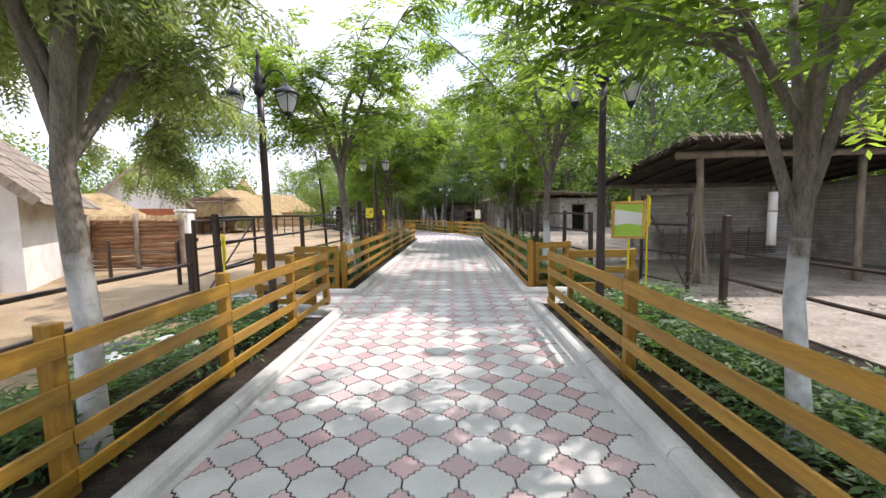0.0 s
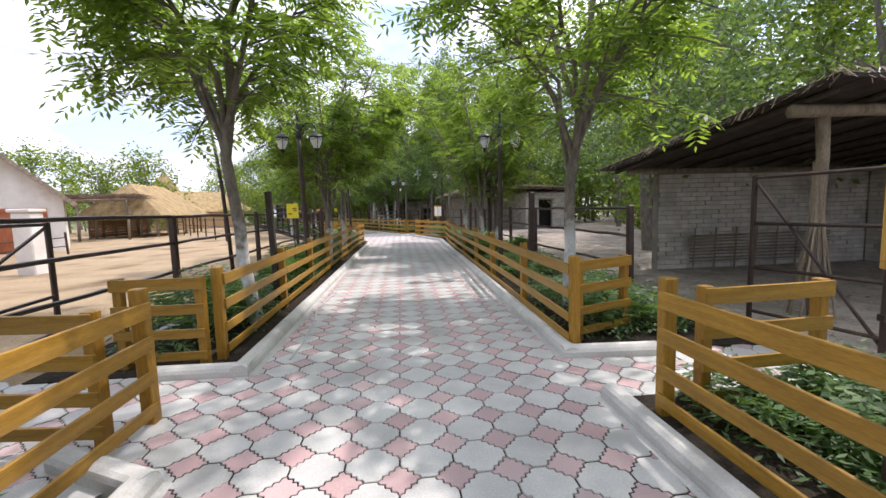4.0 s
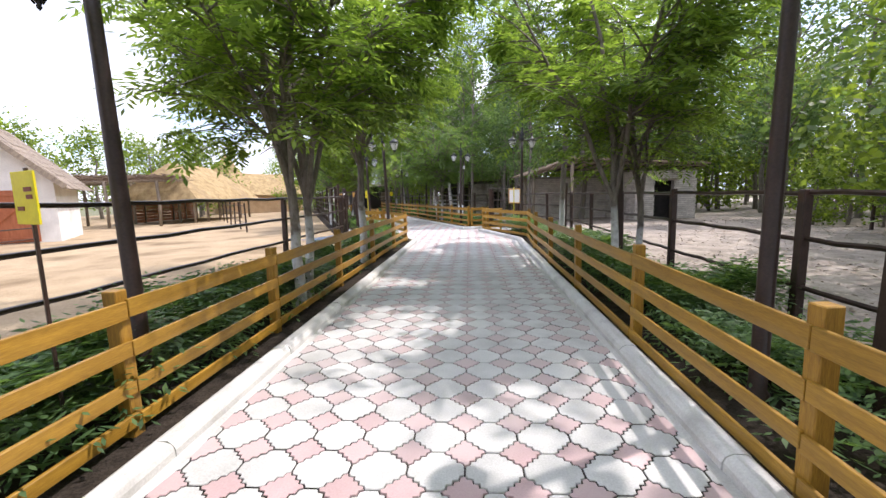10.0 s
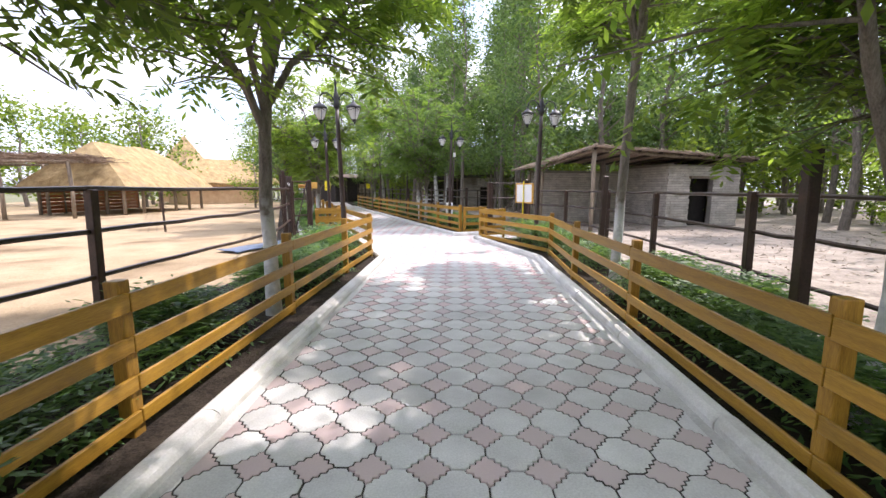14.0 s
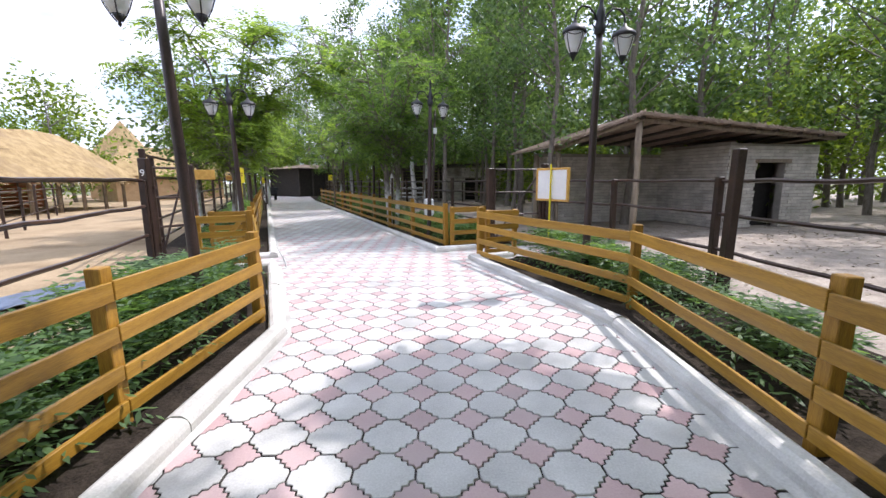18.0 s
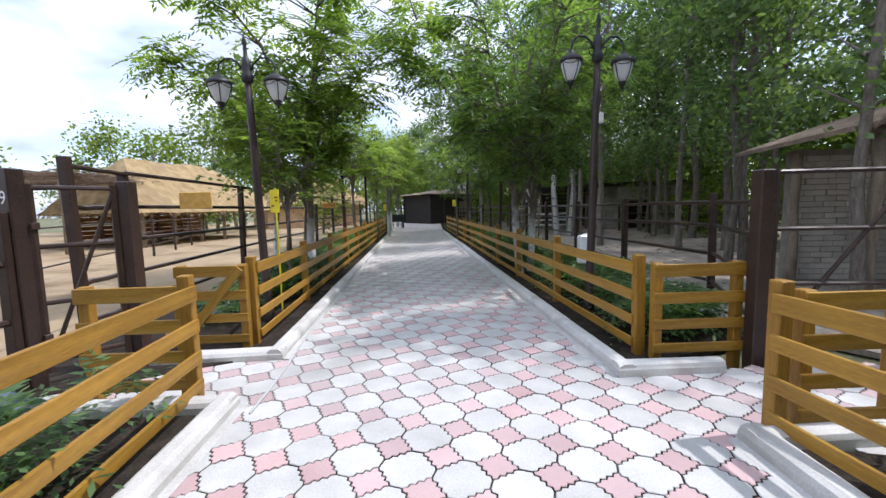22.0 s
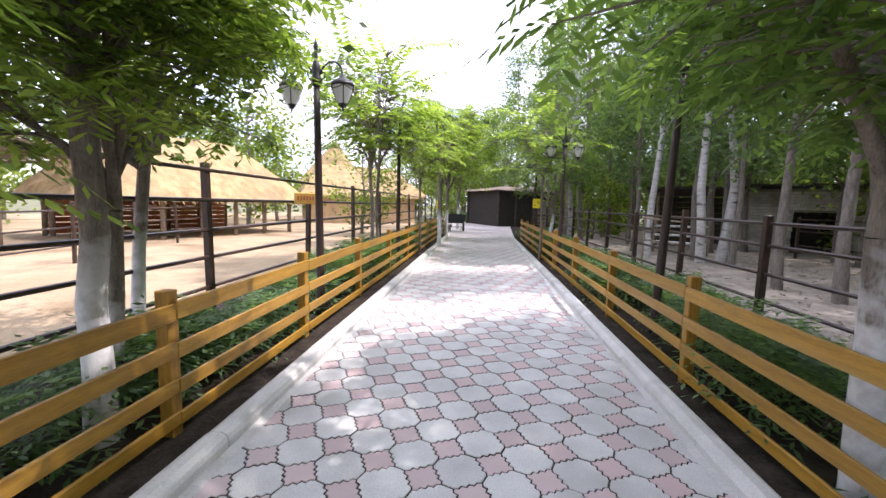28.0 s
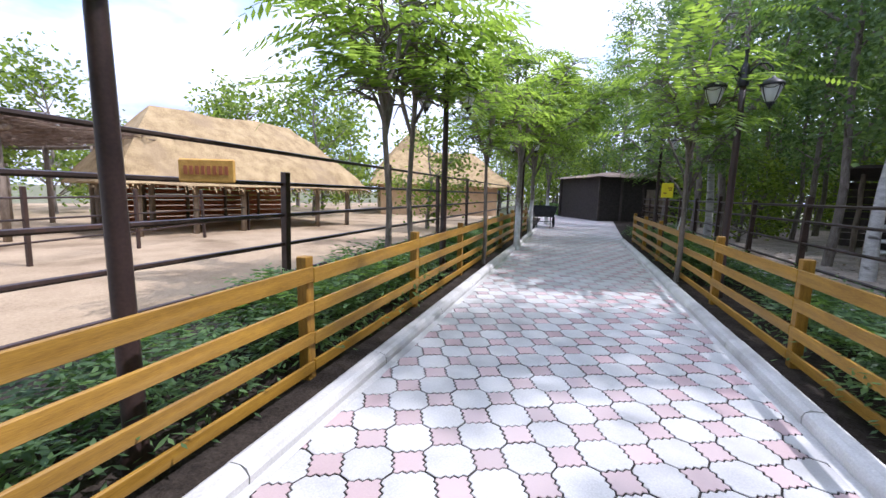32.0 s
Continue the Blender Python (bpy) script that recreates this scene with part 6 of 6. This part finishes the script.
# barrow at the far end
cart = thing("hand_cart", Matrix.Translation((-12.85, 51.1, 0)) @ Matrix.Rotation(PHI + 0.2, 4, "Z"), "dark steel hand cart standing on two wheels", "cart")
bm = bmesh.new()
v = [bm.verts.new(p) for p in ((-0.42, -0.5, 0.5), (0.42, -0.5, 0.5), (0.42, 0.5, 0.5), (-0.42, 0.5, 0.5), (-0.55, -0.68, 1.0), (0.55, -0.68, 1.0), (0.55, 0.68, 1.0), (-0.55, 0.68, 1.0))]
for q in ((0, 3, 2, 1), (0, 1, 5, 4), (1, 2, 6, 5), (2, 3, 7, 6), (3, 0, 4, 7)):
    bm.faces.new([v[i] for i in q])
bmesh.ops.solidify(bm, geom=bm.faces[:], thickness=0.02)
part("tub", bm, M_CARTBLUE, cart)
for s in (-1, 1):
    bm = bmesh.new()
    lathe(bm, [(0.20, -0.03), (0.24, -0.035), (0.26, 0), (0.24, 0.035), (0.20, 0.03)], 20, cap=False)
    for k in range(6):
        tube(bm, [(0, 0, 0), (0.21 * math.cos(k * math.pi / 3), 0.21 * math.sin(k * math.pi / 3), 0)], 0.012, 5)
    w = part("wheel", bm, M_RUBBER, cart)
    w.matrix_local = Matrix.Translation((s * 0.5, 0.1, 0.26)) @ Matrix.Rotation(math.pi / 2, 4, "Y")
bm = bmesh.new()
for s in (-1, 1):
    tube(bm, [(s * 0.35, 0.5, 0.55), (s * 0.33, 1.2, 0.9), (s * 0.33, 1.45, 0.95)], 0.018, 6)
tube(bm, [(-0.33, 1.45, 0.95), (0.33, 1.45, 0.95)], 0.018, 6)
tube(bm, [(-0.5, 0.1, 0.26), (0.5, 0.1, 0.26)], 0.018, 6)
for s in (-1, 1):
    tube(bm, [(s * 0.3, -0.35, 0.5), (s * 0.3, -0.4, 0.0)], 0.018, 6)
part("frame", bm, M_IRON, cart)

# screened pavilion at the end of the walk
pav = thing("screened_pavilion", Matrix.Translation((-13.0, 62.6, 0)) @ Matrix.Rotation(PHI + 0.5, 4, "Z"), "dark screened pavilion with a pale thatch roof edge", "pavilion")
W2, D2, H2 = 3.0, 2.6, 2.75
for i in range(5):
    for y in (-D2, D2):
        bm = bmesh.new()
        x = -W2 + i * W2 / 2
        box(bm, (x - 0.06, y - 0.06, -0.1), (x + 0.06, y + 0.06, H2), None, 0.01)
        part("post", bm, M_DARKWOOD, pav)
for lo, hi in (((-W2, -D2 + 0.07, 0), (W2, -D2 + 0.09, H2)), ((-W2, D2 - 0.09, 0), (W2, D2 - 0.07, H2)), ((-W2 + 0.07, -D2 + 0.1, 0), (-W2 + 0.09, D2 - 0.1, H2)), ((W2 - 0.09, -D2 + 0.1, 0), (W2 - 0.07, D2 - 0.1, H2))):
    bm = bmesh.new()
    box(bm, lo, hi)
    part("screen", bm, M_NET, pav, "dark mesh screen")
for k in range(3):
    bm = bmesh.new()
    box(bm, (-0.2, -D2 - 0.11, 0.25 + k * 0.3), (W2, -D2 - 0.065, 0.34 + k * 0.3), None, 0.006)
    part("rail", bm, M_DARKWOOD, pav)
bm = bmesh.new()
V, F = [], []
for j in range(9):
    f = j / 8
    for i in range(40):
        s = i / 40 * 4
        e = s % 1
        a, b = (W2 + 0.35) * (1 - 0.75 * f), (D2 + 0.35) * (1 - 0.98 * f)
        px, py = ((-a + 2 * a * e, -b), (a, -b + 2 * b * e), (a - 2 * a * e, b), (-a, b - 2 * b * e))[int(s)]
        V.append((px, py, H2 - 0.06 + 0.45 * f ** 0.8 + 0.06 * noise.noise(Vector((px, py, f * 3)))))
for j in range(8):
    for i in range(40):
        F.append((j * 40 + i, j * 40 + (i + 1) % 40, (j + 1) * 40 + (i + 1) % 40, (j + 1) * 40 + i))
F.append(tuple(range(40))[::-1])
bm.free()
raw_mesh("roof", V, F, M_THATCH_OLD, pav)
bm = bmesh.new()
box(bm, (0.2, -D2 - 0.06, 0.1), (1.9, -D2 + 0.02, 2.0), None, 0.01)
part("door_panel", bm, M_TIMBER, pav, "brown boarded door panel")

# blue tarpaulin at the edge of the sand yard
bm = bmesh.new()
bmesh.ops.create_grid(bm, x_segments=14, y_segments=6, size=0.5)
for v in bm.verts:
    v.co = Vector((v.co.x * 2.2, v.co.y * 0.7, 0.05 + 0.06 * noise.noise(Vector((v.co.x * 5, v.co.y * 6, 2)))))
bmesh.ops.solidify(bm, geom=bm.faces[:], thickness=0.006)
tarp = tagged(link_mesh("tarpaulin", bm, M_TARP, smooth=True), "crumpled blue tarpaulin strip lying by the pipe fence", "tarpaulin")
tarp.matrix_world = Matrix.Translation((-4.98, 24.75, -0.01)) @ Matrix.Rotation(1.2, 4, "Z")


# clipped hedge beside the pavilion
r = random.Random(91)
V, F = [], []
for _ in range(5000):
    s = r.random()
    x, y = -16.5 - 6.5 * s, 62.5 + 8.0 * s
    p = Vector((x + r.uniform(-0.5, 0.5), y + r.uniform(-0.5, 0.5), r.uniform(0, 0.85)))
    a, b = Vector((r.gauss(0, 1), r.gauss(0, 1), r.gauss(0, 1))).normalized(), Vector((r.gauss(0, 1), r.gauss(0, 1), r.gauss(0, 1))).normalized()
    k = len(V)
    V.extend((p - a * 0.07, p + b * 0.05, p + a * 0.07, p - b * 0.05))
    F.append((k, k + 1, k + 2, k + 3))
tagged(raw_mesh("hedge", V, F, M_BED), "low clipped green hedge by the pavilion", "hedge", kind="stuff")

# leaning pole and a taller timber post by the sand yard
lp = tagged(link_mesh("leaning_pole", (lambda b: (tube(b, [(0.06, 0, -0.1), (0.02, 0, 1.0), (-0.06, 0.02, 2.2), (-0.2, 0.02, 3.5)], [0.045, 0.045, 0.04, 0.03], 8), b)[1])(bmesh.new()), M_LAMP, smooth=True), "thin brown steel pole leaning beside the pipe fence", "pole")
lp.matrix_world = Matrix.Translation((-3.9, 13.2, 0))
tp = tagged(link_mesh("timber_post", (lambda b: (box(b, (-0.045, -0.045, -0.1), (0.045, 0.045, 1.82), None, 0.01), b)[1])(bmesh.new()), M_DARKWOOD), "tall dark weathered timber post behind the low fence", "post")
tp.matrix_world = Matrix.Translation((-2.09, 10.42, 0)) @ Matrix.Rotation(-0.03, 4, "Y")

# blue and white sacks dumped beside the fence
for i, (x, y, c) in enumerate(((-3.05, 3.9, M_PLASTIC), (-3.3, 4.25, M_CARTBLUE), (-2.95, 4.5, M_PLASTIC))):
    bm = bmesh.new()
    bmesh.ops.create_icosphere(bm, subdivisions=3, radius=0.2)
    for v in bm.verts:
        k = 1 + 0.35 * noise.noise(v.co * 6 + Vector((i * 5, 0, 0)))
        v.co = Vector((v.co.x * k * 1.2, v.co.y * k, max(v.co.z * k * 0.7, -0.08)))
    ob = tagged(link_mesh("plastic_sack", bm, c, smooth=True), "crumpled plastic sack lying in the planting bed", "sack", "dumped sacks")
    ob.matrix_world = Matrix.Translation((x, y, 0.09))

# dry leaves on the bare yard
r = random.Random(17)
V, F = [], []
for _ in range(15000):
    x, y = r.uniform(4.2, 15), r.uniform(0, 32)
    if r.random() < 0.4:
        x, y = far(r.uniform(28, 48), r.uniform(12.5, 20))
    if noise.noise(Vector((x * 0.7, y * 0.7, 4))) < r.uniform(-0.5, 0.3):
        continue
    a, s = r.uniform(0, 6.3), r.uniform(0.025, 0.06)
    ca, sa = math.cos(a) * s, math.sin(a) * s
    k = len(V)
    z = -0.012
    V.extend(((x - ca, y - sa, z), (x + sa * 0.5, y - ca * 0.5, z + r.uniform(0, 0.02)), (x + ca, y + sa, z), (x - sa * 0.5, y + ca * 0.5, z + r.uniform(0, 0.02))))
    F.append((k, k + 1, k + 2, k + 3))
tagged(raw_mesh("dry_leaves", V, F, M_DRY), "pale dry leaves scattered over the bare yard", "leaves", kind="stuff")


# ---- pavers ----
A = 0.317           # lattice of the pavers
HALF = 0.1225        # half diagonal of a pink paver
GAP = 0.0058


def wavy(p, q, n=7, amp=0.0085):
    """The toothed edge between a pink and a grey paver."""
    d = Vector((q[0] - p[0], q[1] - p[1]))
    t = Vector((-d.y, d.x)).normalized() * amp
    return [(p[0] + d.x * k / n + (t.x * (-1) ** k if k else 0), p[1] + d.y * k / n + (t.y * (-1) ** k if k else 0)) for k in range(n)]


def ring(poly, shrink):
    """A polygon pulled in towards its middle."""
    return [(x * (1 - shrink / max(math.hypot(x, y), 1e-6)), y * (1 - shrink / max(math.hypot(x, y), 1e-6))) for x, y in poly]


corner = [(HALF, 0), (0, HALF), (-HALF, 0), (0, -HALF)]
PINK = [pt for i in range(4) for pt in wavy(corner[i], corner[(i + 1) % 4])]
h = A / 2
GREY = []
for i, (sx, sy) in enumerate(((1, 1), (-1, 1), (-1, -1), (1, -1))):
    a, b = (sx * h, sy * (h - HALF)), (sx * (h - HALF), sy * h)
    if i % 2:
        a, b = b, a
    GREY += [(x, y) for x, y in wavy(a, b)] + [b]


def paver_data(poly):
    out, top = ring(poly, GAP), ring(poly, GAP + 0.004)
    n = len(poly)
    V = [(x, y, -0.035) for x, y in out] + [(x, y, -0.004) for x, y in out] + [(x, y, 0.0) for x, y in top]
    F = [tuple(range(2 * n, 3 * n))]
    for k in range(2):
        F += [(k * n + i, k * n + (i + 1) % n, (k + 1) * n + (i + 1) % n, (k + 1) * n + i) for i in range(n)]
    return V, F


PATTERN = {"pink": (paver_data(PINK), M_PINK), "grey": (paver_data(GREY), M_TILE)}
SHARED = {}
for key, ((V, F), mat) in PATTERN.items():
    me = bpy.data.meshes.new("paver")
    me.from_pydata(V, [], F)
    me.materials.append(mat)
    SHARED[key] = me
rest = {"pink": ([], []), "grey": ([], [])}
single = {"pink": 0, "grey": 0}
r = random.Random(3)
OX, OY = 0.124, 11.069      # a pink paver lies here
places = []
for i in range(-90, 28):
    for j in range(-57, 204):
        for key, dx, dy in (("pink", 0, 0), ("grey", 0.5, 0.5)):
            x, y = OX + (i + dx) * A, OY + (j + dy) * A
            if not inside(x, y, PAVED) and edge_gap(x, y, PAVED) > 0.13:
                continue
            places.append((key, x, y))
for key, x, y in places:
    z, ax, ay = r.uniform(-0.0025, 0.0015), r.uniform(-0.006, 0.006), r.uniform(-0.006, 0.006)
    near = -0.6 < x < 0.9 and 1.5 < y < 22.5
    if near and single[key] < 300:
        single[key] += 1
        ob = new("paver", SHARED[key])
        ob.parent = paving
        ob.matrix_local = Matrix.Translation((x, y, z)) @ Matrix.Rotation(ax, 4, "X") @ Matrix.Rotation(ay, 4, "Y")
    else:
        V, F = rest[key]
        k = len(V)
        pv, pf = PATTERN[key][0]
        n3 = len(pv) // 3
        V.extend((x + a, y + b, c + z + a * ay - b * ax) for a, b, c in pv[n3:])
        F.extend(tuple(q - n3 + k for q in f) for f in pf if min(f) >= n3)
for key, (V, F) in rest.items():
    ob = raw_mesh("pavers_" + key, V, F, PATTERN[key][1], paving)
    ob["kind"] = "stuff"
